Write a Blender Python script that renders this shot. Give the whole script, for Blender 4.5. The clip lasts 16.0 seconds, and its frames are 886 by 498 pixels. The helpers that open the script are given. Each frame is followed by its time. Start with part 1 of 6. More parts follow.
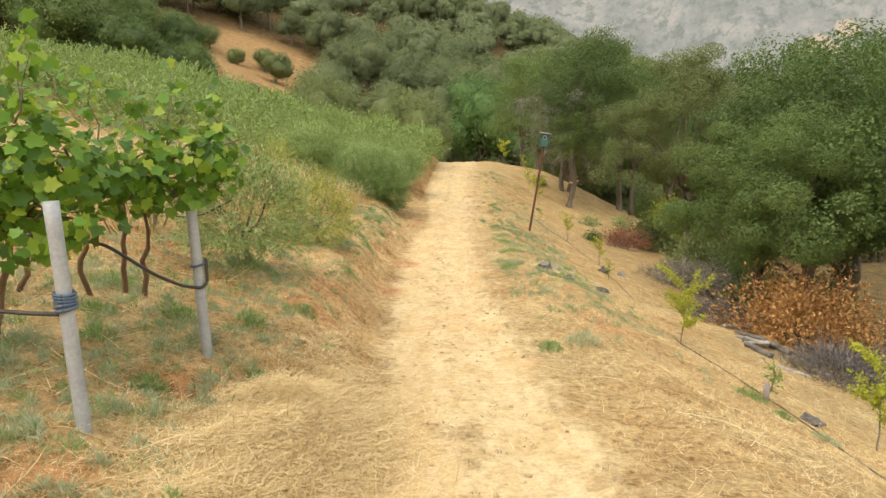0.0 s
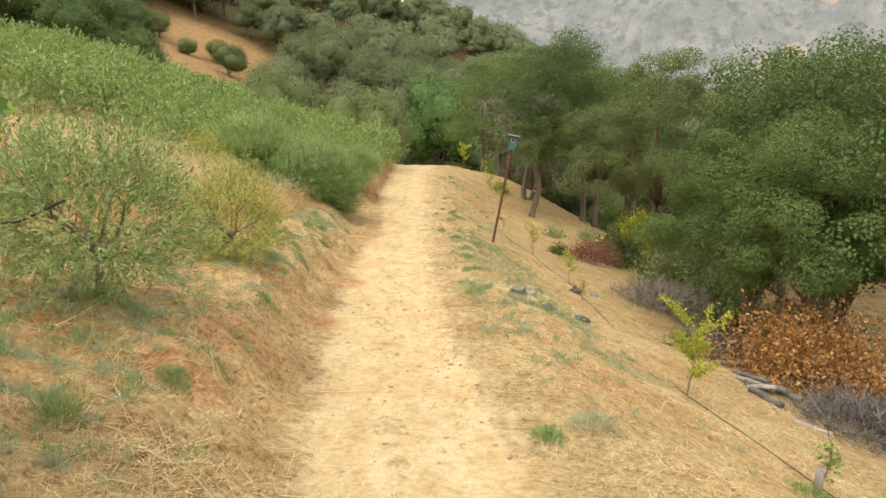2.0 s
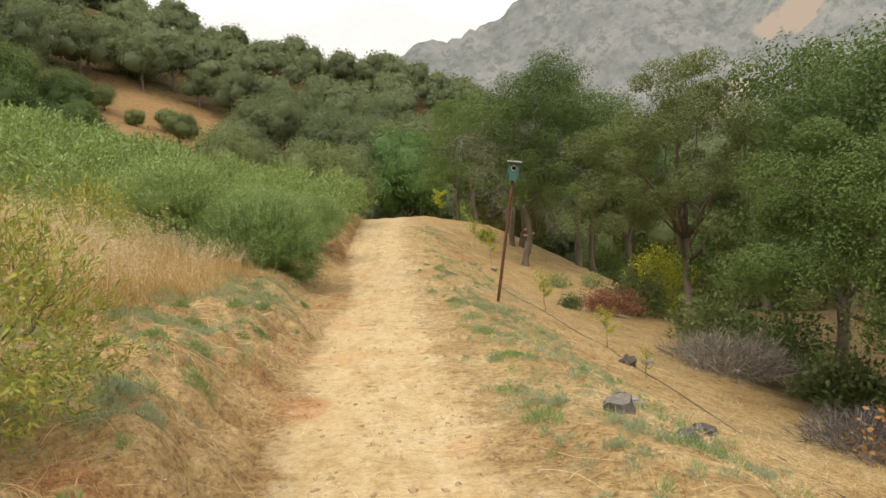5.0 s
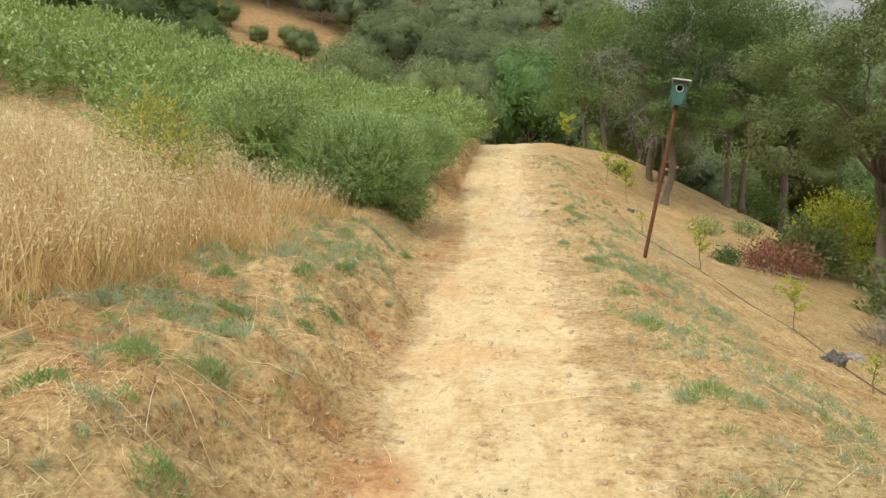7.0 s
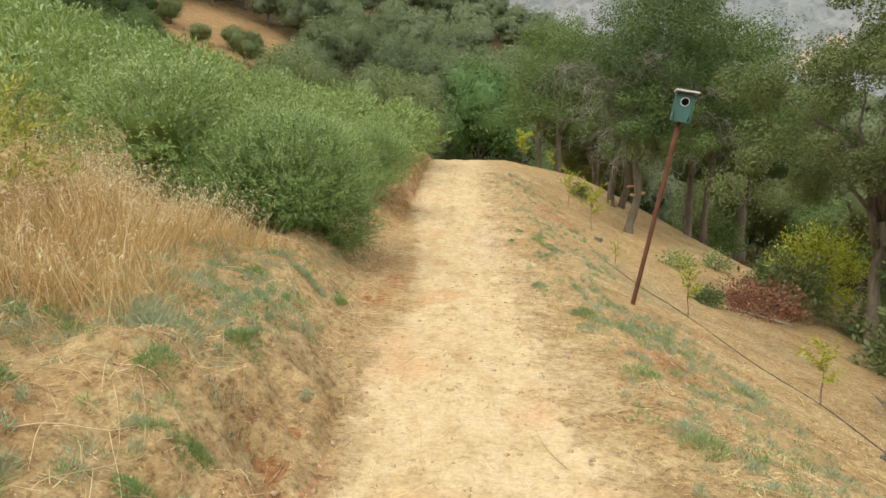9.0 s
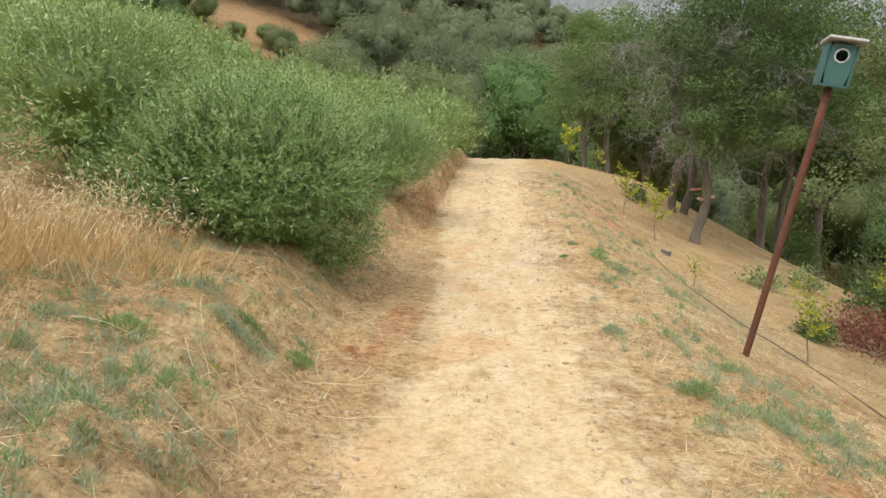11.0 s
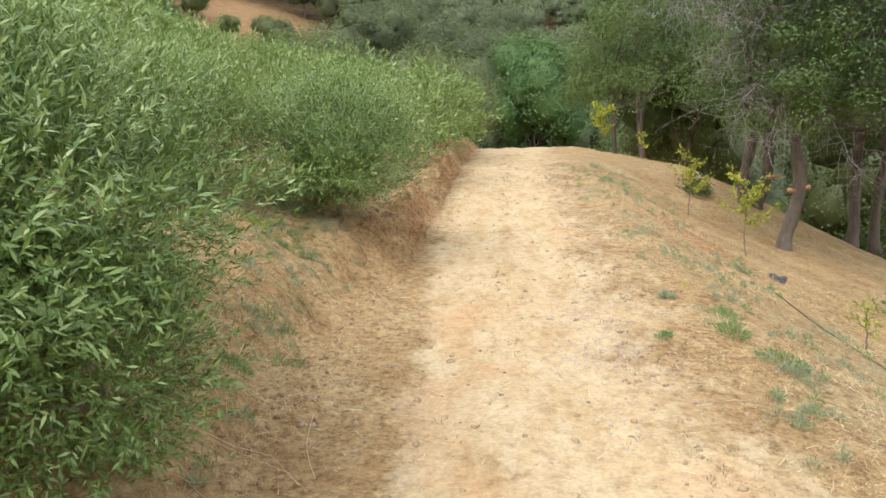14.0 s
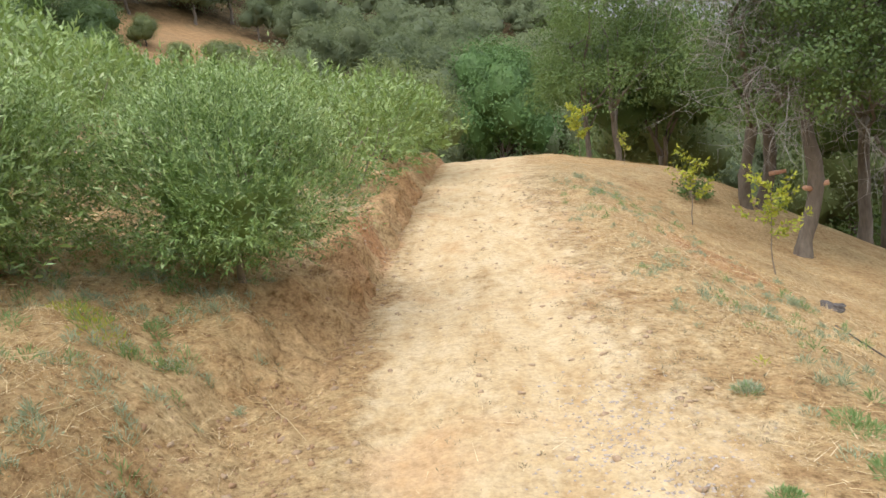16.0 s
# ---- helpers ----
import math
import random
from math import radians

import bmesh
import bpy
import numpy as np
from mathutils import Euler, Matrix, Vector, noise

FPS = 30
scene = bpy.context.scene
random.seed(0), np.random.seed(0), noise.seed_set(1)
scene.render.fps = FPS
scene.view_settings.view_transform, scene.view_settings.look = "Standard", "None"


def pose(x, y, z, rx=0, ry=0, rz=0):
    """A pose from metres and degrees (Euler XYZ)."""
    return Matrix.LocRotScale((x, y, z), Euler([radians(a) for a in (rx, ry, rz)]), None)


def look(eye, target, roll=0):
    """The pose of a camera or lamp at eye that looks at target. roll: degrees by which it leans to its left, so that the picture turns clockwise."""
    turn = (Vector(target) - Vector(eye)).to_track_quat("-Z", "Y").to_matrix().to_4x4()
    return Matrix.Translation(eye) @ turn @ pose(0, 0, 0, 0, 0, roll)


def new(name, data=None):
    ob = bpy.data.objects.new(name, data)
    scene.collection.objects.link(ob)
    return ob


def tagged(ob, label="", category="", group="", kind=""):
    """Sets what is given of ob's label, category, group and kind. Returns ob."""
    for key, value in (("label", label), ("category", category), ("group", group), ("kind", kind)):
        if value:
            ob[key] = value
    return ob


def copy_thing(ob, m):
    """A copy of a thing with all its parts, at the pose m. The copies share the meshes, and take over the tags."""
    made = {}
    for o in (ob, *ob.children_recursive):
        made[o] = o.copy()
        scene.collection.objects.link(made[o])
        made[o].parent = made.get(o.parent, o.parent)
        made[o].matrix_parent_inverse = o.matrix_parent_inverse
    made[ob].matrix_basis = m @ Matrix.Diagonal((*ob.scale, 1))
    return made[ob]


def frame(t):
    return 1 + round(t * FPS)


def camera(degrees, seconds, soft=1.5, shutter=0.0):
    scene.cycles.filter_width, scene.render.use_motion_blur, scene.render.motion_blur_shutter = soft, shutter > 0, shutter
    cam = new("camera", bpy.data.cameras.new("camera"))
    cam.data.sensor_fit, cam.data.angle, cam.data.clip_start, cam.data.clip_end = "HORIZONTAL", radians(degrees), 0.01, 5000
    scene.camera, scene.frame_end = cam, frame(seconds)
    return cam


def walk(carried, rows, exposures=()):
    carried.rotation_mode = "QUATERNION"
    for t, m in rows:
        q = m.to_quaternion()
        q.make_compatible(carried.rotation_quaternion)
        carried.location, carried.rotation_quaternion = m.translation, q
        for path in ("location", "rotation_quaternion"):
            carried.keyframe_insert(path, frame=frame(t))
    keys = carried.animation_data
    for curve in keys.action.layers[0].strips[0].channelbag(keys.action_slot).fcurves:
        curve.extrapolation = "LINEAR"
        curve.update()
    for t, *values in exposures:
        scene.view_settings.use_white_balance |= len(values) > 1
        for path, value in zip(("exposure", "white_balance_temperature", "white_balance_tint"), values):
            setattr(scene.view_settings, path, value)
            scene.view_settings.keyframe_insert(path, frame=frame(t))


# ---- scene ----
cam = camera(66.2, 16.0)
PATH = [
    (0, (0.076, 0.383, 1.462), (0.056, 2.359, 1.154), -1.3),
    (0.5, (0.202, 0.83, 1.459), (0.197, 2.791, 1.066), -4.1),
    (1, (0.135, 1.421, 1.417), (0.158, 3.378, 1.007), -2.8),
    (1.5, (0.104, 1.945, 1.377), (0.211, 3.91, 1.022), -1.0),
    (2, (0.09, 2.518, 1.334), (0.202, 4.492, 1.038), 1.0),
    (2.5, (0.108, 3.194, 1.264), (0.179, 5.16, 0.908), -7.9),
    (3, (0.035, 3.929, 1.196), (0.101, 5.889, 0.804), -8.2),
    (3.2, (0.053, 4.212, 1.189), (0.207, 6.166, 0.793), -12.6),
    (5.3, (-0.036, 7.433, 0.905), (0.087, 9.425, 0.785), -0.7),
    (5.5, (-0.015, 7.688, 0.918), (0.015, 9.678, 0.715), -0.4),
    (6, (-0.035, 8.41, 0.954), (-0.072, 10.389, 0.667), -1.8),
    (6.5, (-0.065, 9.065, 0.969), (-0.139, 11.054, 0.773), -1.7),
    (7, (-0.084, 9.678, 1.008), (-0.229, 11.644, 0.666), -2.1),
    (7.5, (-0.107, 10.183, 1.055), (-0.282, 12.151, 0.749), -2.6),
    (8, (-0.185, 10.77, 1.023), (-0.236, 12.746, 0.722), 1.5),
    (8.5, (-0.229, 11.358, 0.991), (-0.242, 13.322, 0.616), 0.7),
    (9, (-0.293, 12.03, 0.962), (-0.272, 14.007, 0.657), 0.6),
    (9.5, (-0.327, 12.728, 0.952), (-0.322, 14.707, 0.661), -1.5),
    (11.8, (-0.117, 16.341, 0.624), (-0.239, 18.312, 0.311), 1.9),
    (12, (-0.13, 16.698, 0.634), (-0.208, 18.671, 0.312), 0.8),
    (12.5, (-0.149, 17.544, 0.629), (-0.163, 19.518, 0.31), 0.2),
    (13, (-0.153, 18.343, 0.619), (-0.277, 20.302, 0.239), -1.0),
    (13.5, (-0.086, 19.004, 0.593), (-0.168, 20.972, 0.244), -0.1),
    (14, (-0.132, 19.72, 0.635), (-0.269, 21.69, 0.315), -1.6),
    (14.5, (-0.167, 20.338, 0.651), (-0.332, 22.309, 0.352), 0.9),
    (15, (-0.091, 20.812, 0.678), (-0.314, 22.793, 0.52), 1.3),
    (15.5, (-0.085, 21.418, 0.65), (-0.197, 23.402, 0.422), -2.0),
    (16, (-0.067, 21.983, 0.673), (-0.131, 23.961, 0.387), -5.6),
]
walk(cam, [(t, look(eye, target, roll)) for t, eye, target, roll in PATH],
     exposures=[(0, 0.71, 6700, 11), (1, 0.72, 6650, 11), (3, 0.65, 6600, 11), (5.5, 0.36, 6700, 13), (6.0, 0.52, 6550, 11), (6.5, 0.62, 6300, 9), (8, 0.56, 6350, 11), (9.5, 0.56, 6130, 12), (12, 0.68, 5820, 17), (16, 0.72, 5730, 17)])


# ---- light and sky: thin smoke over the whole sky, a weak soft sun high behind the left shoulder ----
world = bpy.data.worlds.new("hazy_sky")
scene.world = world
world.use_nodes = True
wn, wl = world.node_tree.nodes, world.node_tree.links
SUN_ELEVATION, SUN_ROTATION = radians(52), radians(215)
sky = wn.new("ShaderNodeTexSky")
sky.sky_type, sky.sun_disc = "NISHITA", False
sky.sun_elevation, sky.sun_rotation = SUN_ELEVATION, SUN_ROTATION
sky.dust_density, sky.air_density, sky.ozone_density = 6.0, 1.2, 0.6
veil = wn.new("ShaderNodeMix")
veil.data_type = "RGBA"
veil.inputs["Factor"].default_value = 0.72
veil.inputs["B"].default_value = (10.2, 9.9, 9.4, 1)
wl.new(sky.outputs["Color"], veil.inputs["A"])
wl.new(veil.outputs["Result"], wn["Background"].inputs["Color"])
wn["Background"].inputs["Strength"].default_value = 0.118

sun = new("sun", bpy.data.lights.new("sun", "SUN"))
sun.data.energy, sun.data.angle, sun.data.color = 1.15, radians(38), (1.0, 0.93, 0.80)
sun.matrix_world = Matrix.Translation((0, 0, 60)) @ Vector(
    (math.sin(SUN_ROTATION) * math.cos(SUN_ELEVATION), math.cos(SUN_ROTATION) * math.cos(SUN_ELEVATION), math.sin(SUN_ELEVATION))
).to_track_quat("Z", "Y").to_matrix().to_4x4()


# ---- materials ----
def shader(name):
    m = bpy.data.materials.new(name)
    m.use_nodes = True
    t = m.node_tree
    return m, t.nodes, t.links, t.nodes["Principled BSDF"]


def ramp(nodes, links, fac, stops):
    r = nodes.new("ShaderNodeValToRGB")
    while len(r.color_ramp.elements) < len(stops):
        r.color_ramp.elements.new(0.5)
    for e, (p, c) in zip(r.color_ramp.elements, stops):
        e.position, e.color = p, (*c, 1)
    links.new(fac, r.inputs["Fac"])
    return r.outputs["Color"]


def noise_node(nodes, links, scale, detail=4.0, rough=0.55, vector=None):
    n = nodes.new("ShaderNodeTexNoise")
    n.inputs["Scale"].default_value, n.inputs["Detail"].default_value, n.inputs["Roughness"].default_value = scale, detail, rough
    if vector is None:
        vector = nodes.new("ShaderNodeTexCoord").outputs["Object"]
    links.new(vector, n.inputs["Vector"])
    return n.outputs["Fac"]


def mix(nodes, links, fac, a, b, mode="MIX"):
    n = nodes.new("ShaderNodeMix")
    n.data_type, n.blend_type = "RGBA", mode
    for key, v in (("Factor", fac), ("A", a), ("B", b)):
        if hasattr(v, "is_linked"):
            links.new(v, n.inputs[key])
        else:
            n.inputs[key].default_value = v if key == "Factor" else (*v, 1)
    return n.outputs["Result"]


def maths(nodes, links, op, a, b=0.0, clamp=False):
    n = nodes.new("ShaderNodeMath")
    n.operation, n.use_clamp = op, clamp
    for i, v in enumerate((a, b)):
        if hasattr(v, "is_linked"):
            links.new(v, n.inputs[i])
        else:
            n.inputs[i].default_value = v
    return n.outputs[0]


def bump(nodes, links, bsdf, height, strength, distance):
    b = nodes.new("ShaderNodeBump")
    b.inputs["Strength"].default_value, b.inputs["Distance"].default_value = strength, distance
    links.new(height, b.inputs["Height"])
    links.new(b.outputs["Normal"], bsdf.inputs["Normal"])


def leaf_material(name, stops, translucent=0.3, spread=0.5, rough=0.55, gloss=0.35):
    """Leaves: the colour varies leaf by leaf and plant by plant."""
    m, n, l, p = shader(name)
    geo, info = n.new("ShaderNodeNewGeometry"), n.new("ShaderNodeObjectInfo")
    f = maths(n, l, "ADD", maths(n, l, "MULTIPLY", geo.outputs["Random Per Island"], spread), maths(n, l, "MULTIPLY", info.outputs["Random"], 1 - spread))
    patch = noise_node(n, l, 0.9, 2.0)
    f = maths(n, l, "ADD", maths(n, l, "MULTIPLY", f, 0.7), maths(n, l, "MULTIPLY", patch, 0.3))
    c = ramp(n, l, f, stops)
    l.new(c, p.inputs["Base Color"])
    p.inputs["Roughness"].default_value = rough
    p.inputs["Specular IOR Level"].default_value = gloss
    tr = n.new("ShaderNodeBsdfTranslucent")
    l.new(mix(n, l, 0.25, c, (0.35, 0.42, 0.06)), tr.inputs["Color"])
    ms = n.new("ShaderNodeMixShader")
    ms.inputs[0].default_value = translucent
    l.new(p.outputs[0], ms.inputs[1])
    l.new(tr.outputs[0], ms.inputs[2])
    l.new(ms.outputs[0], n["Material Output"].inputs["Surface"])
    return m


def plain(name, a, b, scale=12.0, rough=0.7, metal=0.0, relief=0.3, depth=0.01, stretch=(1, 1, 1)):
    """Two tones in patches and grain, with fine relief."""
    m, n, l, p = shader(name)
    tc, mp = n.new("ShaderNodeTexCoord"), n.new("ShaderNodeMapping")
    mp.inputs["Scale"].default_value = stretch
    l.new(tc.outputs["Object"], mp.inputs["Vector"])
    big = noise_node(n, l, scale * 0.25, 3, 0.6, mp.outputs[0])
    fine = noise_node(n, l, scale * 2.2, 5, 0.65, mp.outputs[0])
    f = maths(n, l, "ADD", maths(n, l, "MULTIPLY", big, 0.55), maths(n, l, "MULTIPLY", fine, 0.45))
    l.new(ramp(n, l, f, [(0.32, a), (0.68, b)]), p.inputs["Base Color"])
    p.inputs["Roughness"].default_value, p.inputs["Metallic"].default_value = rough, metal
    bump(n, l, p, fine, relief, depth)
    return m


def ground_material():
    m, n, l, p = shader("dry_ground")
    tc = n.new("ShaderNodeTexCoord")
    at = n.new("ShaderNodeAttribute")
    at.attribute_name = "cover"
    sep = n.new("ShaderNodeSeparateColor")
    l.new(at.outputs["Color"], sep.inputs["Color"])
    track, earth, far = sep.outputs[0], sep.outputs[1], sep.outputs[2]
    o = tc.outputs["Object"]
    huge, big = noise_node(n, l, 0.22, 4, 0.6, o), noise_node(n, l, 1.3, 5, 0.62, o)
    mid, fine = noise_node(n, l, 6.5, 6, 0.7, o), noise_node(n, l, 42.0, 5, 0.75, o)
    mp = n.new("ShaderNodeMapping")
    mp.inputs["Scale"].default_value = (1.0, 0.28, 1.0)
    l.new(o, mp.inputs["Vector"])
    streak = noise_node(n, l, 5.0, 5, 0.65, mp.outputs[0])
    f = maths(n, l, "ADD", maths(n, l, "MULTIPLY", big, 0.5), maths(n, l, "MULTIPLY", mid, 0.5))
    straw = ramp(n, l, f, [(0.30, (0.27, 0.16, 0.07)), (0.45, (0.41, 0.285, 0.135)), (0.58, (0.52, 0.40, 0.205)), (0.75, (0.62, 0.52, 0.31))])
    straw = mix(n, l, maths(n, l, "MULTIPLY", ramp(n, l, huge, [(0.48, (0, 0, 0)), (0.66, (1, 1, 1))]), 0.35), straw, (0.34, 0.33, 0.20))
    g = maths(n, l, "ADD", maths(n, l, "MULTIPLY", streak, 0.6), maths(n, l, "MULTIPLY", mid, 0.4))
    dust = ramp(n, l, g, [(0.33, (0.42, 0.29, 0.135)), (0.46, (0.515, 0.395, 0.21)), (0.60, (0.59, 0.48, 0.285)), (0.75, (0.51, 0.39, 0.20))])
    rusty = maths(n, l, "MULTIPLY", ramp(n, l, noise_node(n, l, 0.9, 3, 0.5, o), [(0.56, (0, 0, 0)), (0.68, (1, 1, 1))]), 0.45)
    soil = ramp(n, l, f, [(0.33, (0.16, 0.075, 0.034)), (0.48, (0.38, 0.21, 0.095)), (0.66, (0.56, 0.38, 0.195))])
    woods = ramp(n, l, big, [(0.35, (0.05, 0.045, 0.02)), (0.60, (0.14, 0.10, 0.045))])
    edge = maths(n, l, "ADD", track, maths(n, l, "MULTIPLY", maths(n, l, "SUBTRACT", f, 0.5), 2.2))
    edge = ramp(n, l, edge, [(0.35, (0, 0, 0)), (0.70, (1, 1, 1))])
    e2 = maths(n, l, "ADD", earth, maths(n, l, "MULTIPLY", maths(n, l, "SUBTRACT", f, 0.5), 1.8))
    e2 = ramp(n, l, e2, [(0.30, (0, 0, 0)), (0.75, (1, 1, 1))])
    dust = mix(n, l, rusty, dust, (0.52, 0.31, 0.14))
    c = mix(n, l, edge, straw, dust)
    c = mix(n, l, e2, c, soil)
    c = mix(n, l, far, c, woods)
    c = mix(n, l, maths(n, l, "SUBTRACT", 0.58, maths(n, l, "MULTIPLY", edge, 0.24)), c, ramp(n, l, fine, [(0.34, (0.36, 0.32, 0.27)), (0.60, (1, 1, 1))]), "MULTIPLY")
    crumb = noise_node(n, l, 17.0, 4, 0.7, o)
    litter = ramp(n, l, crumb, [(0.33, (0.50, 0.42, 0.33)), (0.46, (1.02, 0.99, 0.94)), (0.66, (1.4, 1.38, 1.32))])
    c = mix(n, l, maths(n, l, "SUBTRACT", 0.85, maths(n, l, "MULTIPLY", edge, 0.50)), c, litter, "MULTIPLY")
    l.new(c, p.inputs["Base Color"])
    p.inputs["Roughness"].default_value = 0.95
    p.inputs["Specular IOR Level"].default_value = 0.1
    h = maths(n, l, "ADD", maths(n, l, "MULTIPLY", mid, 0.5), maths(n, l, "MULTIPLY", maths(n, l, "ADD", fine, crumb), 0.3))
    h = maths(n, l, "MULTIPLY", h, maths(n, l, "SUBTRACT", 1.2, maths(n, l, "MULTIPLY", edge, 0.85)))
    bump(n, l, p, h, 0.8, 0.07)
    return m


GROUND = ground_material()
OAK_BARK = plain("oak_bark", (0.08, 0.064, 0.045), (0.21, 0.178, 0.13), 9, 0.9, 0, 0.8, 0.03, (1, 1, 0.3))
DEAD_TWIG = plain("lichen_twig", (0.16, 0.15, 0.12), (0.34, 0.325, 0.27), 14, 0.9)
STEM = plain("shrub_stem", (0.12, 0.09, 0.06), (0.30, 0.25, 0.18), 20, 0.85, 0, 0.5, 0.005)
OLIVE_LEAF = leaf_material("olive_leaf", [(0.1, (0.105, 0.172, 0.037)), (0.45, (0.20, 0.30, 0.072)), (0.75, (0.305, 0.41, 0.128)), (1.0, (0.50, 0.575, 0.29))], 0.30, 0.8, 0.40, 0.6)
# darker copy of the olive leaf: the near shrubs' shade is in its colour
SHADED_OLIVE_LEAF = leaf_material("shaded_olive_leaf", [(0.1, (0.06, 0.115, 0.022)), (0.45, (0.145, 0.245, 0.052)), (0.75, (0.265, 0.375, 0.105)), (1.0, (0.50, 0.58, 0.30))], 0.2, 0.85, 0.4, 0.55)
# paler olive leaf for shrub tops: the light from above is in the colour
LIT_TOP_LEAF = leaf_material("lit_top_leaf", [(0.1, (0.19, 0.29, 0.08)), (0.45, (0.30, 0.415, 0.135)), (0.75, (0.41, 0.52, 0.21)), (1.0, (0.58, 0.65, 0.37))], 0.25, 0.85, 0.4, 0.6)
YOUNG_LEAF = leaf_material("young_olive_leaf", [(0.1, (0.13, 0.20, 0.065)), (0.45, (0.23, 0.32, 0.11)), (0.75, (0.36, 0.43, 0.17)), (0.92, (0.48, 0.50, 0.25)), (1.0, (0.56, 0.44, 0.10))], 0.28, 0.8)
OAK_LEAF = leaf_material("oak_leaf", [(0.1, (0.055, 0.10, 0.03)), (0.5, (0.095, 0.155, 0.042)), (0.8, (0.145, 0.215, 0.06)), (1.0, (0.20, 0.26, 0.085))], 0.28, 0.4)
BROAD_LEAF = leaf_material("broad_green_leaf", [(0.1, (0.06, 0.125, 0.035)), (0.5, (0.10, 0.19, 0.052)), (0.8, (0.15, 0.255, 0.075)), (1.0, (0.20, 0.30, 0.10))], 0.2, 0.5)
PALE_OAK_LEAF = leaf_material("pale_oak_leaf", [(0.1, (0.10, 0.13, 0.047)), (0.5, (0.16, 0.20, 0.07)), (0.8, (0.22, 0.265, 0.09)), (1.0, (0.29, 0.31, 0.12))], 0.3, 0.45)
# leaf of the distant woods, paler and greyer: haze is put into its colour
FAR_HAZE_LEAF = leaf_material("hazed_wood_leaf", [(0.1, (0.115, 0.15, 0.08)), (0.5, (0.165, 0.205, 0.105)), (0.8, (0.22, 0.26, 0.13)), (1.0, (0.28, 0.30, 0.16))], 0.38, 0.3, 0.8)
YELLOW_LEAF = leaf_material("yellow_green_leaf", [(0.1, (0.22, 0.28, 0.03)), (0.5, (0.40, 0.44, 0.04)), (0.8, (0.55, 0.52, 0.05)), (1.0, (0.62, 0.50, 0.06))], 0.35, 0.8)
BROWN_LEAF = leaf_material("dead_brown_leaf", [(0.1, (0.20, 0.085, 0.032)), (0.5, (0.43, 0.22, 0.075)), (0.8, (0.58, 0.34, 0.13)), (1.0, (0.68, 0.48, 0.22))], 0.2, 0.9)
RED_LEAF = leaf_material("red_leaf", [(0.1, (0.13, 0.045, 0.035)), (0.5, (0.26, 0.09, 0.065)), (0.8, (0.34, 0.19, 0.10)), (1.0, (0.42, 0.34, 0.17))], 0.2, 0.9)
VINE_LEAF = leaf_material("vine_leaf", [(0.2, (0.055, 0.14, 0.018)), (0.45, (0.115, 0.26, 0.028)), (0.68, (0.22, 0.36, 0.035)), (0.88, (0.44, 0.49, 0.06))], 0.4, 0.1, 0.4)
STRAW = leaf_material("straw", [(0.1, (0.36, 0.23, 0.10)), (0.4, (0.58, 0.43, 0.20)), (0.7, (0.74, 0.60, 0.33)), (1.0, (0.84, 0.75, 0.52))], 0.1, 0.95, 0.7)
OAT_HEAD = leaf_material("wild_oat_head", [(0.1, (0.60, 0.46, 0.24)), (0.5, (0.76, 0.64, 0.40)), (1.0, (0.88, 0.81, 0.62))], 0.3, 0.9, 0.6)
BROWN_STRAW = leaf_material("rusty_straw", [(0.1, (0.38, 0.215, 0.08)), (0.5, (0.57, 0.37, 0.15)), (1.0, (0.72, 0.53, 0.26))], 0.15, 0.9, 0.8)
OAT = leaf_material("wild_oat_straw", [(0.1, (0.28, 0.155, 0.055)), (0.4, (0.50, 0.34, 0.135)), (0.7, (0.66, 0.51, 0.25)), (1.0, (0.84, 0.75, 0.52))], 0.25, 0.95, 0.7)
WEED_LEAF = leaf_material("weed_leaf", [(0.1, (0.22, 0.28, 0.15)), (0.5, (0.33, 0.39, 0.24)), (0.8, (0.43, 0.47, 0.32)), (1.0, (0.54, 0.56, 0.42))], 0.3, 0.6)
GREEN_WEED = leaf_material("green_weed_leaf", [(0.1, (0.12, 0.215, 0.065)), (0.5, (0.20, 0.32, 0.105)), (0.8, (0.29, 0.40, 0.165)), (1.0, (0.37, 0.46, 0.23))], 0.35, 0.7)
DRY_WEED = leaf_material("dry_weed", [(0.1, (0.10, 0.075, 0.045)), (0.5, (0.20, 0.17, 0.10)), (0.8, (0.28, 0.26, 0.16)), (1.0, (0.36, 0.30, 0.18))], 0.15, 0.9)
GREY_TWIG = leaf_material("grey_dead_twig", [(0.1, (0.12, 0.105, 0.085)), (0.5, (0.23, 0.205, 0.165)), (1.0, (0.42, 0.385, 0.315))], 0.0, 0.95, 0.9)
ASH_TWIG = leaf_material("ashen_twig", [(0.1, (0.05, 0.045, 0.045)), (0.5, (0.12, 0.11, 0.105)), (1.0, (0.27, 0.25, 0.235))], 0.0, 0.95, 0.9)
POST_METAL = plain("galvanised_post", (0.26, 0.28, 0.29), (0.44, 0.46, 0.46), 25, 0.6, 0.25, 0.2, 0.002)
HOSE = plain("black_hose", (0.022, 0.018, 0.016), (0.06, 0.048, 0.04), 30, 0.5)
TIE = plain("blue_tie_wire", (0.02, 0.04, 0.07), (0.10, 0.16, 0.24), 60, 0.45)
RUST = plain("rusty_pipe", (0.085, 0.035, 0.02), (0.18, 0.075, 0.04), 18, 0.85, 0.2, 0.4, 0.004)
TEAL = plain("weathered_green_paint", (0.02, 0.085, 0.075), (0.055, 0.15, 0.13), 16, 0.6, 0, 0.3, 0.003, (1, 1, 0.4))
LID = plain("pale_lid_paint", (0.40, 0.42, 0.40), (0.60, 0.61, 0.58), 14, 0.55)
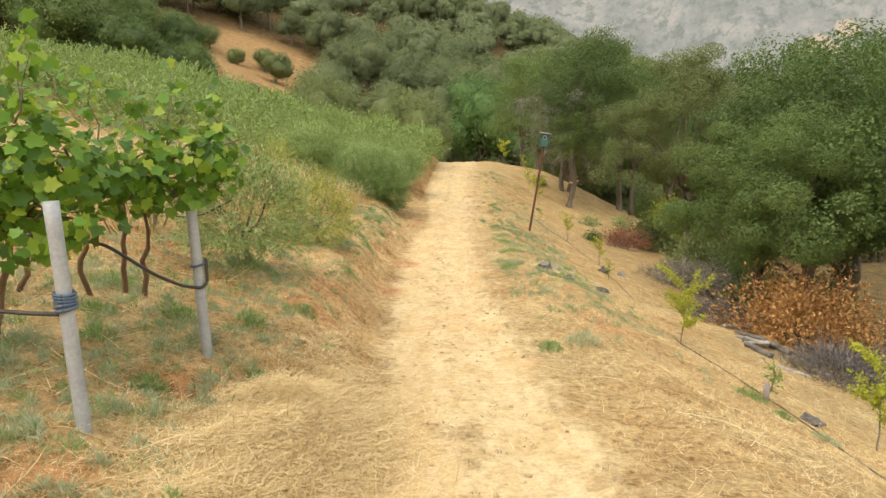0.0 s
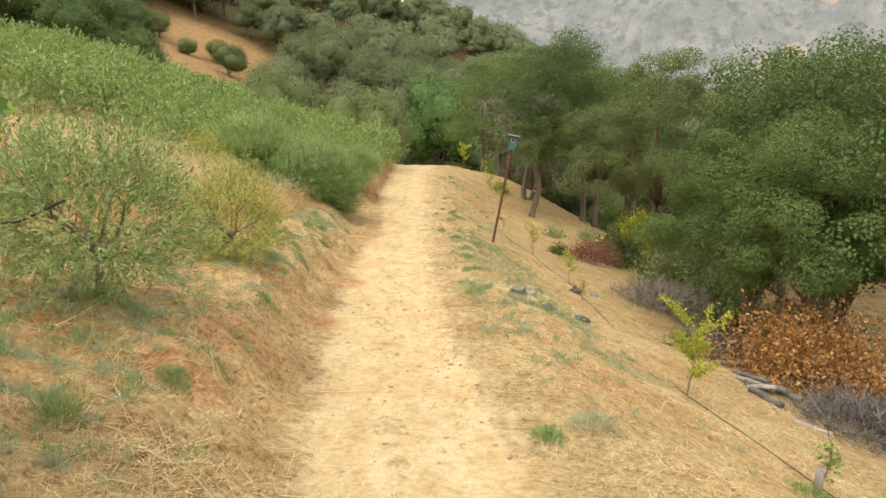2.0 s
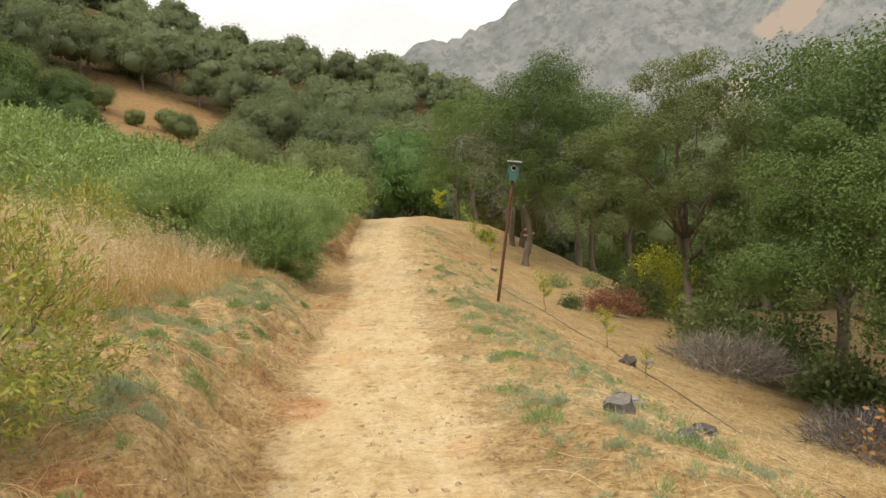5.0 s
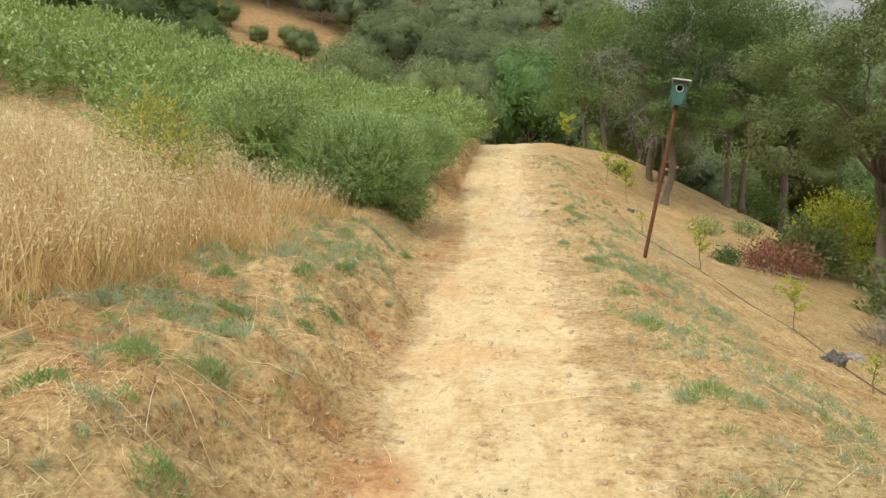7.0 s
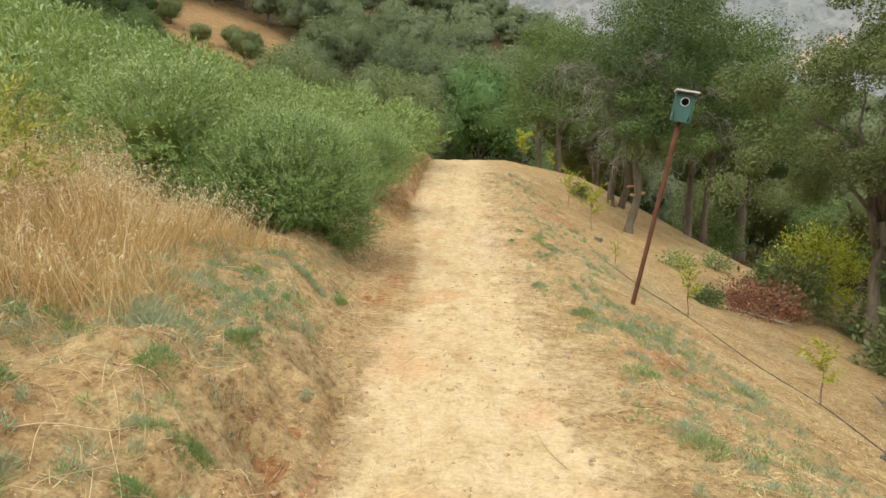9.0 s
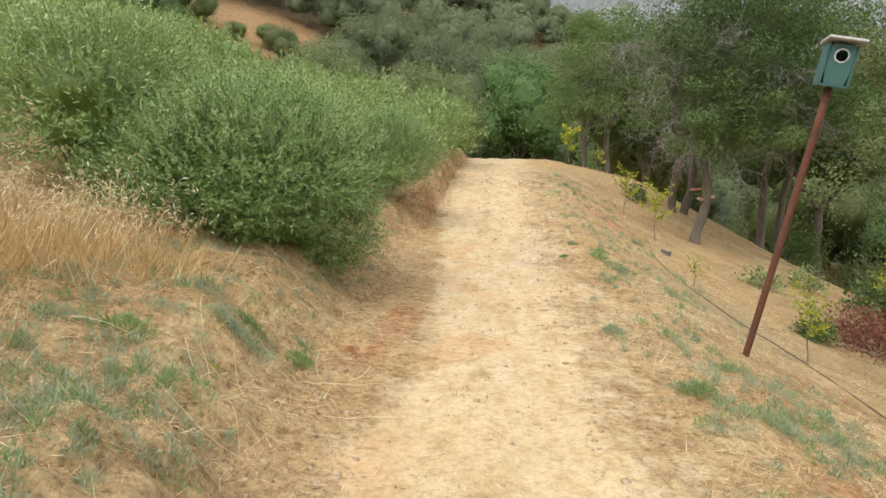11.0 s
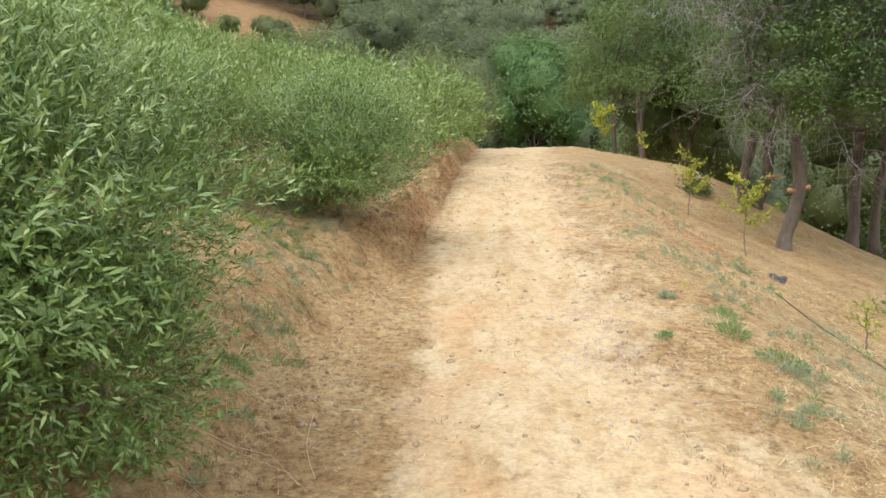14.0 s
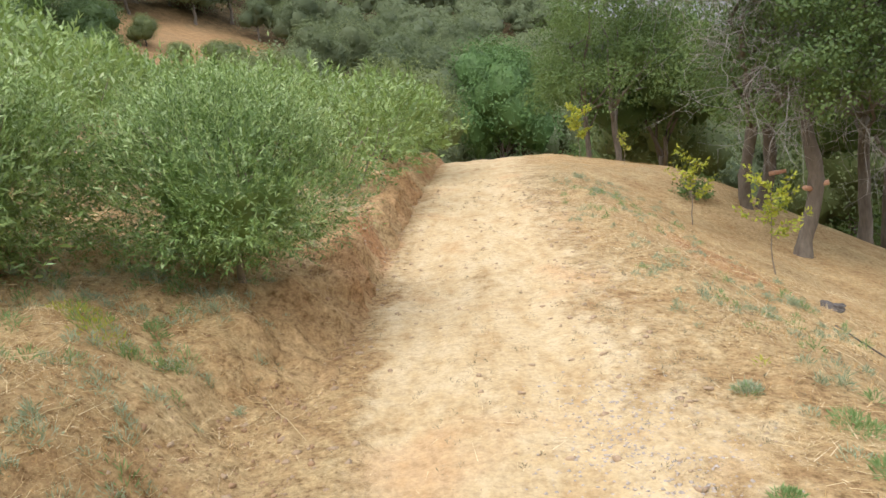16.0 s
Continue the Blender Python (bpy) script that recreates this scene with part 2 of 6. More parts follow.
VINE_BARK = plain("vine_bark", (0.10, 0.06, 0.04), (0.26, 0.17, 0.10), 22, 0.95, 0, 0.8, 0.01, (1, 1, 0.25))
CHAR = plain("charred_wood", (0.035, 0.031, 0.027), (0.20, 0.185, 0.165), 14, 0.9, 0, 0.7, 0.02)
GREY_WOOD = plain("bleached_wood", (0.15, 0.135, 0.12), (0.42, 0.38, 0.33), 10, 0.9, 0, 0.6, 0.01, (1, 1, 0.3))
STUMP_TOP = plain("weathered_stump_top", (0.09, 0.085, 0.075), (0.29, 0.27, 0.24), 18, 0.9, 0, 0.6, 0.006)
CUT_WOOD = plain("cut_wood", (0.45, 0.22, 0.12), (0.62, 0.38, 0.24), 20, 0.85)
CLOD = plain("soil_clod", (0.28, 0.19, 0.11), (0.50, 0.38, 0.23), 25, 0.95, 0, 0.6, 0.01)
RED_SOIL = plain("red_soil_clod", (0.24, 0.14, 0.07), (0.46, 0.31, 0.165), 14, 0.95, 0, 0.6, 0.01)
GRAVEL = plain("grey_gravel", (0.30, 0.255, 0.205), (0.54, 0.47, 0.385), 30, 0.9)
SPRAY_LEAF = leaf_material("yellowing_leaf", [(0.1, (0.15, 0.20, 0.05)), (0.5, (0.30, 0.33, 0.07)), (0.8, (0.48, 0.44, 0.08)), (1.0, (0.62, 0.48, 0.09))], 0.3, 0.85)


# ---- building blocks ----
def smooth(e0, e1, v):
    k = np.clip((v - e0) / (e1 - e0), 0, 1)
    return k * k * (3 - 2 * k)


def mesh_of(name, co, faces, material, soft=False):
    """A mesh from an array of places and an array of faces that all have the same number of corners."""
    me = bpy.data.meshes.new(name)
    co, faces = np.asarray(co, np.float32), np.asarray(faces, np.int32)
    k = faces.shape[1]
    me.vertices.add(len(co))
    me.vertices.foreach_set("co", co.ravel())
    me.loops.add(faces.size)
    me.loops.foreach_set("vertex_index", faces.ravel())
    me.polygons.add(len(faces))
    me.polygons.foreach_set("loop_start", np.arange(0, faces.size, k, dtype=np.int32))
    me.polygons.foreach_set("loop_total", np.full(len(faces), k, np.int32))
    if soft is not False:
        me.polygons.foreach_set("use_smooth", np.ones(len(faces), bool) if soft is True else np.asarray(soft, bool))
    me.update(calc_edges=True)
    me.validate()
    me.materials.append(material)
    return me


def part(name, bm, material, parent, label=""):
    """Links a bmesh, or a ready mesh, as one part of a thing."""
    if isinstance(bm, bmesh.types.BMesh):
        me = bpy.data.meshes.new(name)
        bm.to_mesh(me)
        bm.free()
        me.materials.append(material)
    else:
        me = bm
    ob = new(name, me)
    ob.parent = parent
    if label:
        ob["label"] = label
    return ob


def thing(name, m, label, category, group="", kind=""):
    ob = new(name)
    ob.empty_display_size = 0.2
    ob.matrix_world = m
    return tagged(ob, label, category, group, kind)


def tube(points, radii, sides=7):
    """A tapering tube along points: places and four-cornered faces, with pointed or flat ends closed by a ring."""
    pts = np.asarray(points, float)
    n = len(pts)
    tan = np.gradient(pts, axis=0)
    tan /= np.linalg.norm(tan, axis=1)[:, None] + 1e-9
    ref = np.where(np.abs(tan[:, 2:3]) > 0.9, [[1.0, 0, 0]], [[0, 0, 1.0]])
    a = np.cross(tan, ref)
    a /= np.linalg.norm(a, axis=1)[:, None] + 1e-9
    b = np.cross(tan, a)
    ang = np.linspace(0, 2 * np.pi, sides, endpoint=False)
    r = np.asarray(radii, float)[:, None, None]
    co = pts[:, None] + r * (np.cos(ang)[None, :, None] * a[:, None] + np.sin(ang)[None, :, None] * b[:, None])
    co = np.concatenate([co.reshape(-1, 3), pts[:1], pts[-1:]])
    i = np.arange(n - 1)[:, None] * sides
    j = np.arange(sides)[None]
    k = (j + 1) % sides
    f = np.stack([i + j, i + k, i + sides + k, i + sides + j], -1).reshape(-1, 4)
    e = (n - 1) * sides
    jj, kk = j[0], k[0]
    caps = [(n * sides, (q + 1) % sides, q, q) for q in jj] + [(n * sides + 1, e + q, e + (q + 1) % sides, e + (q + 1) % sides) for q in jj]
    tri = np.array([(c[0], c[1], c[2]) for c in caps])
    return co, f, tri


def tubes_mesh(name, lines, material, sides=7):
    """Several tubes, one mesh; each line is (points, radii)."""
    cos, quads, tris, base = [], [], [], 0
    for pts, rad in lines:
        co, f, t = tube(pts, rad, sides)
        cos.append(co)
        quads.append(f + base)
        tris.append(t + base)
        base += len(co)
    q = np.concatenate(quads)
    t = np.concatenate([q[:, [0, 1, 2]], q[:, [0, 2, 3]], *tris])
    return mesh_of(name, np.concatenate(cos), t, material, True)


def wander(start, end, steps, wobble, rng, sag=0.0):
    """A crooked line from start to end."""
    t = np.linspace(0, 1, steps)[:, None]
    p = np.asarray(start) * (1 - t) + np.asarray(end) * t
    w = np.cumsum(rng.normal(0, 1, (steps, 3)), 0)
    w -= w[-1] * t
    p = p + w * wobble / math.sqrt(steps)
    p[:, 2] += sag * 4 * (t * (1 - t))[:, 0]
    p[0], p[-1] = start, end
    return p


def blades(base, way, length, width, rng, fold=0.25, face=None):
    """Leaves as folded diamonds: base places, directions, lengths, widths, and the way that they face."""
    n = len(base)
    way = way / (np.linalg.norm(way, axis=1)[:, None] + 1e-9)
    side = np.cross(way, rng.normal(0, 1, (n, 3)) if face is None else face)
    side /= np.linalg.norm(side, axis=1)[:, None] + 1e-9
    up = np.cross(side, way)
    L, W = np.asarray(length)[:, None], np.asarray(width)[:, None]
    mid = base + way * L * 0.45 + up * W * fold
    co = np.stack([base, mid + side * W * 0.5, base + way * L, mid - side * W * 0.5], 1).reshape(-1, 3)
    return co, np.arange(4 * n).reshape(-1, 4)


def straws(base, way, length, width, rng):
    """Flat stalks with one pointed end that lie facing up."""
    way = way / (np.linalg.norm(way, axis=1)[:, None] + 1e-9)
    side = np.cross(way, np.array([0, 0, 1.0]) + rng.normal(0, 0.35, way.shape))
    side *= (np.asarray(width) / (np.linalg.norm(side, axis=1) + 1e-9))[:, None] * 0.5
    co = np.stack([base - side, base + side, base + way * np.asarray(length)[:, None]], 1).reshape(-1, 3)
    return co, np.arange(3 * len(base)).reshape(-1, 3)


def ball(n, rng):
    v = rng.normal(0, 1, (n, 3))
    return v / np.linalg.norm(v, axis=1)[:, None]


def crown_leaves(h0, h1, spread, clumps, per, leaf, rng, lift=0.25, hollow=0.45, squash=0.8, lumps=1.0):
    """A broadleaf crown: clumps over an uneven dome, each a shell of leaves. Returns leaf places, faces and the clump centres."""
    d = ball(clumps, rng)
    d[:, 2] = np.abs(d[:, 2]) * 1.25 - 0.42
    d /= np.linalg.norm(d, axis=1)[:, None]
    q = hollow + (1 - hollow) * rng.random(clumps) ** 0.6
    lob = 1 + 0.22 * np.sin(3 * np.arctan2(d[:, 1], d[:, 0]) + rng.random() * 6) + 0.12 * np.sin(5 * np.arctan2(d[:, 1], d[:, 0]) + rng.random() * 6)
    mid = h0 + (h1 - h0) * 0.42
    c = np.stack([d[:, 0] * q * spread * lob, d[:, 1] * q * spread * lob, mid + d[:, 2] * q * np.where(d[:, 2] > 0, h1 - mid, (mid - h0) * 1.5)], 1)
    rad = spread * (0.16 + 0.16 * rng.random(clumps)) * lumps
    k = np.repeat(np.arange(clumps), per)
    v = ball(len(k), rng)
    rr = rad[k] * (0.45 + 0.55 * rng.random(len(k)) ** 0.5)
    pos = c[k] + v * rr[:, None] * np.array([1.15, 1.15, squash])
    way = np.cross(v, ball(len(k), rng)) + v * 0.25 + np.array([0, 0, lift - 0.45])
    L = leaf * (0.7 + 0.6 * rng.random(len(k)))
    co, f = blades(pos, way, L, L * 0.62, rng, 0.25, v + rng.normal(0, 0.38, v.shape) + np.array([0, 0, 0.2]))
    return co, f, c


def core_shell(centre, radius, squash, rng, nu=10, nv=6, rough=0.07):
    """A lumpy closed mass of inner foliage: places and four-cornered faces."""
    A, B = np.meshgrid(np.linspace(0, 2 * np.pi, nu, endpoint=False), np.linspace(-1.35, 1.45, nv))
    q = radius * (1 + rough * rng.normal(0, 1, A.shape))
    co = np.stack([np.cos(A) * np.cos(B) * q, np.sin(A) * np.cos(B) * q, np.sin(B) * q * squash], -1).reshape(-1, 3) + centre
    i, j = np.meshgrid(np.arange(nu), np.arange(nv - 1))
    return co, np.stack([j * nu + i, j * nu + (i + 1) % nu, (j + 1) * nu + (i + 1) % nu, (j + 1) * nu + i], -1).reshape(-1, 4)


def lobed_crown(h0, h1, spread, lobes, per, leaf, rng, core=0.64):
    """A full crown of billowing lobes, each a thick shell of leaves over a dense inside. Returns places, faces, lobe centres and how many are leaves."""
    mid, half = h0 + (h1 - h0) * 0.46, (h1 - h0) * 0.5
    d = ball(lobes, rng)
    d[:, 2] = np.abs(d[:, 2]) * 1.2 - 0.42
    d /= np.linalg.norm(d, axis=1)[:, None]
    q = 0.40 + 0.20 * rng.random(lobes)
    rad = spread * (0.36 + 0.20 * rng.random(lobes))
    c = np.stack([d[:, 0] * q * spread, d[:, 1] * q * spread, mid + d[:, 2] * q * half], 1)
    c = np.concatenate([c, [[0, 0, mid]]])
    rad = np.append(rad, spread * 0.6)
    sq = np.clip(half / spread, 0.6, 1.15) * 0.95
    k = np.repeat(np.arange(lobes + 1), per)
    v = ball(len(k), rng)
    v[:, 2] = np.where((v[:, 2] < -0.35) & (rng.random(len(k)) < 0.6), -v[:, 2], v[:, 2])
    ruffle = 1 + 0.10 * np.sin(7 * v[:, 0] + 5 * k) * np.sin(6 * v[:, 1] + 3 * k) + 0.08 * np.sin(13 * v[:, 2] + 7 * v[:, 0] + k)
    pos = c[k] + v * (rad[k] * (0.58 + 0.56 * rng.random(len(k))) * ruffle)[:, None] * np.array([1, 1, sq])
    keep = np.ones(len(k), bool)
    for j in range(lobes + 1):
        keep &= (k == j) | (np.linalg.norm((pos - c[j]) / np.array([1, 1, sq]), axis=1) > 0.62 * rad[j])
    pos, v = pos[keep], v[keep]
    n = len(pos)
    way = np.cross(v, ball(n, rng)) + v * 0.3 + np.array([0, 0, -0.15])
    L = leaf * (0.65 + 0.7 * rng.random(n))
    co, f = blades(pos, way, L, L * 0.62, rng, 0.25, v + rng.normal(0, 0.42, v.shape) + np.array([0, 0, 0.2]))
    cos, fs, base = [co], [f], len(co)
    for j in range(lobes + 1):
        cc, cf = core_shell(c[j], rad[j] * core, sq, rng, 10, 6, 0.15)
        cos.append(cc)
        fs.append(cf + base)
        base += len(cc)
    return np.concatenate(cos), np.concatenate(fs), c, n


def limb_lines(h, trunk_r, centres, rng, forks, lean=(0, 0), base=(0, 0, 0), fork_at=0.3, twigs=True):
    """A trunk that forks into limbs, which end inside the crown's clumps: named lines of (points, radii)."""
    b = np.asarray(base, float)
    top = b + np.array([lean[0], lean[1], h * fork_at])
    p = wander(b - np.array([0, 0, 0.3]), top, 9, trunk_r * 0.9, rng)
    lines = [("trunk", p, trunk_r * np.array([1.7, 1.25, 1.05, 1.0, 0.97, 0.95, 0.92, 0.9, 0.7]))]
    pick = rng.permutation(len(centres))[:forks]
    for n, i in enumerate(pick):
        s = p[-1 if n % 3 else -3]
        e = centres[i]
        w = wander(s, e, 7, 0.10 * np.linalg.norm(e - s), rng, 0.06 * np.linalg.norm(e - s))
        r0 = trunk_r * (0.32 + 0.3 * rng.random())
        lines.append(("limb", w, np.linspace(r0, r0 * 0.14, 7)))
        if twigs and n < forks * 0.7:
            e2 = centres[pick[(n * 7 + 3) % len(pick)]] * 0.35 + w[4] * 0.65 + rng.normal(0, 0.3, 3)
            lines.append(("branch", wander(w[3], e2, 5, 0.12, rng), np.linspace(r0 * 0.5, r0 * 0.08, 5)))
    return lines


def oak(m, h, spread, seed, clumps, per, leaf, trunk_r, material, label, group="", trunks=((0, 0),), fork_at=0.3, h0=0.22, forks=14, name="oak_tree", hollow=0.45, twigs=True, lumps=1.0, lobed=False):
    rng = np.random.default_rng(seed)
    t = thing(name, m, label, "tree", group)
    if lobed:
        co, f, c, leaves = lobed_crown(h * h0, h, spread, clumps, per, leaf, rng)
    else:
        co, f, c = crown_leaves(h * h0, h, spread, clumps, per, leaf, rng, hollow=hollow, lumps=lumps)
        leaves = clumps * per
    for i, (dx, dy) in enumerate(trunks):
        lines = limb_lines(h, trunk_r * (1 - 0.15 * i), c, rng, max(3, forks // len(trunks)), (0.35 * dx + rng.normal(0, 0.15), 0.2 * dy + rng.normal(0, 0.15)), (dx, dy, 0), fork_at, twigs)
        for kind, pts, rad in lines:
            part(kind, tubes_mesh(kind, [(pts, rad)], OAK_BARK, 8 if kind == "trunk" else 5), None, t, "grey furrowed trunk" if kind == "trunk" else "")
    part("crown", mesh_of("crown", co, f, material, np.arange(len(f)) >= leaves), None, t, "dense crown of small leathery leaves")
    return t


# ---- the land: a farm track along a hillside ----
TRACK_Y = np.array([-60, 0, 3.3, 7, 14, 18.7, 21, 23, 26, 28, 30, 32, 36, 40, 43, 46, 50, 60, 80, 120.0])
TRACK_Z = np.array([4, 0.03, -0.2, -0.5, -0.78, -0.95, -0.92, -0.9, -0.72, -0.6, -0.45, -0.3, 0.0, 0.22, 0.29, 0.18, -0.3, -2.6, -6, -7.0])
FINE_Y = np.arange(-60, 120, 0.25)
_k = np.hanning(13)
FINE_Z = np.convolve(np.interp(np.arange(-60 - 1.5, 120 + 1.5, 0.25), TRACK_Y, TRACK_Z), _k / _k.sum(), "valid")[: len(FINE_Y)]
EDGE_Y = np.array([-20, 3.3, 7, 11, 15, 20, 25, 32, 42, 60.0])
LEFT_X = np.array([-0.2, -0.4, -0.65, -0.85, -0.92, -0.95, -1.0, -0.88, -0.55, 0.0])
RIGHT_X = np.array([0.9, 0.8, 0.65, 0.55, 0.6, 0.75, 0.9, 1.1, 1.7, 2.5])
SIDE_D = np.array([0, 0.8, 1.2, 1.8, 2.8, 3.5, 4.5, 6, 8, 12, 18, 26, 45, 80, 200.0])
SIDE_Z = np.array([0, -0.02, -0.14, -0.44, -0.94, -1.22, -1.62, -2.0, -2.6, -4.0, -6.0, -7.5, -7.5, -5.0, -4.0])
BROW_D = np.array([0, 1.0, 2.75, 4.2, 5.75, 7.7, 9.6, 13, 18, 26, 45, 80, 200.0])
BROW_Z = np.array([0, -0.05, -0.38, -0.66, -1.4, -2.4, -3.4, -5.2, -6.8, -7.5, -7.5, -5.0, -4.0])
BARE_R = 86.0
FAR_A = np.array([-180, -90, -40, -20, -10, 0, 10, 20, 40, 90, 180.0])
FAR_B = np.array([6, 14, 9, 4, 0, -4, -7, -9, -10, -8, 6.0])
FAR_T = np.array([30, 80, 76, 60, 49, 40, 30, 16, 3, 4, 30.0])


def wave(x, y, s, seed=0.0):
    """Cheap smooth unevenness between about -1 and 1."""
    return (np.sin(x * s + 1.3 * seed + 1.7 * np.sin(y * s * 0.7 + seed)) + np.sin(y * s * 1.13 - 2.1 * seed + 1.3 * np.sin(x * s * 0.83 + 2 * seed))
            + 0.5 * np.sin((x + y) * s * 1.9 + seed) + 0.5 * np.sin((x - 1.6 * y) * s * 1.6 - seed)) / 3


def grainy(x, y, freq, seed):
    """Uneven lattice noise between -1 and 1."""
    u, v = np.asarray(x, float) * freq + 17.3 * seed, np.asarray(y, float) * freq - 9.1 * seed
    i, j = np.floor(u), np.floor(v)
    fu, fv = u - i, v - j
    fu, fv = fu * fu * (3 - 2 * fu), fv * fv * (3 - 2 * fv)
    def lattice(a, b):
        q = np.sin(a * 127.1 + b * 311.7 + seed * 74.7) * 43758.5453
        return (q - np.floor(q)) * 2 - 1
    return (lattice(i, j) * (1 - fu) + lattice(i + 1, j) * fu) * (1 - fv) + (lattice(i, j + 1) * (1 - fu) + lattice(i + 1, j + 1) * fu) * fv


def edges(y):
    return np.interp(y, EDGE_Y, LEFT_X), np.interp(y, EDGE_Y, RIGHT_X)


def land(x, y):
    """The ground's height."""
    x, y = np.asarray(x, float), np.asarray(y, float)
    xl, xr = edges(y)
    xl = xl + 0.05 * wave(x * 0, y, 2.3, 1.0) + 0.03 * wave(x * 0, y, 7.0, 2.0)
    zt = np.interp(y, FINE_Y, FINE_Z)
    dl, dr = np.maximum(xl - x, 0), np.maximum(x - xr, 0)
    bf = np.interp(y, [-5, 3, 5, 7, 30, 36, 44, 52], [0.3, 0.35, 0.75, 1, 1, 0.9, 0.8, 0.4])
    rough = 1 + 0.22 * grainy(x, y, 1.6, 3.0) + 0.20 * grainy(x, y, 4.2, 4.0)
    steep = np.interp(y, [0, 8, 18, 21, 25.5, 27.5, 45], [0.75, 0.62, 0.75, 1.45, 1.4, 0.32, 0.27])
    bank = bf * (0.40 * smooth(0, 1, dl / steep) * rough + 0.20 * smooth(0.4, 1.1, dl)) + 0.24 * np.maximum(dl - 1, 0) + 0.06 * np.maximum(dl - 8, 0) - 0.14 * np.maximum(dl - 30, 0)
    side = np.interp(dr, SIDE_D, SIDE_Z)
    side = side * np.interp(y, [5, 9, 13, 17, 21, 27, 34], [1, 0.95, 0.90, 0.94, 0.96, 1.02, 1.04]) + 0.10 * np.exp(-(((dr - 1.3) / 0.5) ** 2)) * smooth(8, 11, y) * smooth(17, 14, y)
    brow = smooth(34, 39, y) * smooth(53, 46, y)
    side = side * (1 - brow) + np.interp(dr, BROW_D, BROW_Z) * brow
    near = zt + bank + side
    rut = smooth(0.34, 0.0, np.abs(np.abs(x - (xl + xr) / 2) - 0.42)) * ((x > xl) & (x < xr))
    near = near - 0.025 * rut + 0.012 * grainy(x, y, 2.2, 5.0) + 0.008 * grainy(x, y, 7.0, 6.0)
    off = smooth(0.0, 0.7, np.maximum(dl, dr))
    near = near + off * (0.035 * grainy(x, y, 0.9, 7.0) + 0.016 * grainy(x, y, 2.6, 8.0) + 0.014 * grainy(x, y, 6.5, 9.0))
    cut = smooth(0.02, 0.2, dl) * smooth(1.3, 0.5, dl) * bf * np.interp(y, [18, 21, 25, 27], [1, 0.5, 0.5, 1])
    near = near + cut * (0.085 * grainy(x, y, 3.0, 10.0) + 0.07 * grainy(x, y, 6.0, 11.0))
    r = np.hypot(x, y - 20)
    a = np.degrees(np.arctan2(x, y - 20))
    b, t = np.interp(a, FAR_A, FAR_B), np.interp(a, FAR_A, FAR_T)
    far = b + (t - b) * np.clip((r - 60) / 140, -0.2, 1) + 1.2 * wave(x, y, 0.11, 1.5) + 0.5 * wave(x, y, 0.31, 2.5) - 0.08 * np.clip(r - 210, 0, 900)
    w = smooth(46, 74, r)
    return near * (1 - w) + far * w


def on_land(x, y, dz=0.0):
    return float(land(x, y)) + dz


def stretched(lo, hi, step, grow, reach):
    mid = np.arange(lo, hi + step / 2, step)
    out, s, v = [], step, 0.0
    while v < reach:
        s *= grow
        v += s
        out.append(v)
    out = np.array(out)
    return np.concatenate([lo - out[::-1], mid, hi + out])


GX, GY = stretched(-3.2, 4.2, 0.066, 1.09, 900), stretched(1.5, 29, 0.066, 1.07, 900)
X, Y = np.meshgrid(GX, GY)
Z = land(X, Y)
co = np.stack([X, Y, Z], -1).reshape(-1, 3)
ny, nx = X.shape
i = (np.arange(ny - 1)[:, None] * nx + np.arange(nx - 1)[None]).ravel()
ground = new("ground", mesh_of("ground", co, np.stack([i, i + 1, i + nx + 1, i + nx], 1), GROUND, True))
tagged(ground, "sloping dry grassland with a pale dirt track cut into it", "ground", kind="structure")
xl, xr = edges(Y)
xl = xl + 0.05 * wave(X * 0, Y, 2.3, 1.0) + 0.03 * wave(X * 0, Y, 7.0, 2.0)
track = smooth(-np.interp(Y, [18.5, 20.5, 25.5, 27], [0.45, 0.05, 0.05, 0.35]), 0.42 + np.interp(Y, [18.5, 20.5, 24, 27], [0, 0.38, 0.3, 0]), X - xl) * smooth(-np.interp(Y, [10, 20], [0.85, 1.25]), 0.35, xr - X) * (0.72 + 0.28 * smooth(0.45, 0.1, np.abs(np.abs(X - (xl + xr) / 2) - 0.38)))
earth = smooth(-0.22, 0.1, xl - X) * smooth(0.95, 0.25, xl - X) * np.interp(Y, [0, 8, 19, 22, 25, 27.5, 40], [0.40, 0.40, 0.30, 0.08, 0.06, 0.55, 0.7])
earth = np.maximum(earth, 0.30 * smooth(2.6, 3.6, X - xr) * smooth(6.5, 4.5, X - xr) * smooth(18, 22, Y))
patch = np.exp(-(((np.hypot(X, Y - 20) - BARE_R) / 19) ** 2) - ((np.degrees(np.arctan2(X, Y - 20)) + 19) / 10) ** 2)
R = np.hypot(X, Y - 20)
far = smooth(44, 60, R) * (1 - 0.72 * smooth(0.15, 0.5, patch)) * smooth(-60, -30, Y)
blot = 0.5 + 0.5 * grainy(X, Y, 0.8, 12.0) + 0.5 * grainy(X, Y, 2.4, 13.0)
earth = np.clip(earth * (0.45 + 0.9 * blot), 0, 1)
slope = smooth(0.7, 1.2, xl - X) * smooth(9, 4, xl - X) + 0.6 * smooth(0.8, 1.6, X - xr) * smooth(9, 5, X - xr)
earth = np.maximum(earth, np.clip(slope * np.interp(Y, [2, 5, 14, 19, 22], [0.95, 0.9, 0.8, 0.55, 0.2]) * blot * np.where(X < 0, 0.92, 0.4), 0, 0.72))
earth = np.maximum(earth, 0.55 * smooth(44, 60, R))
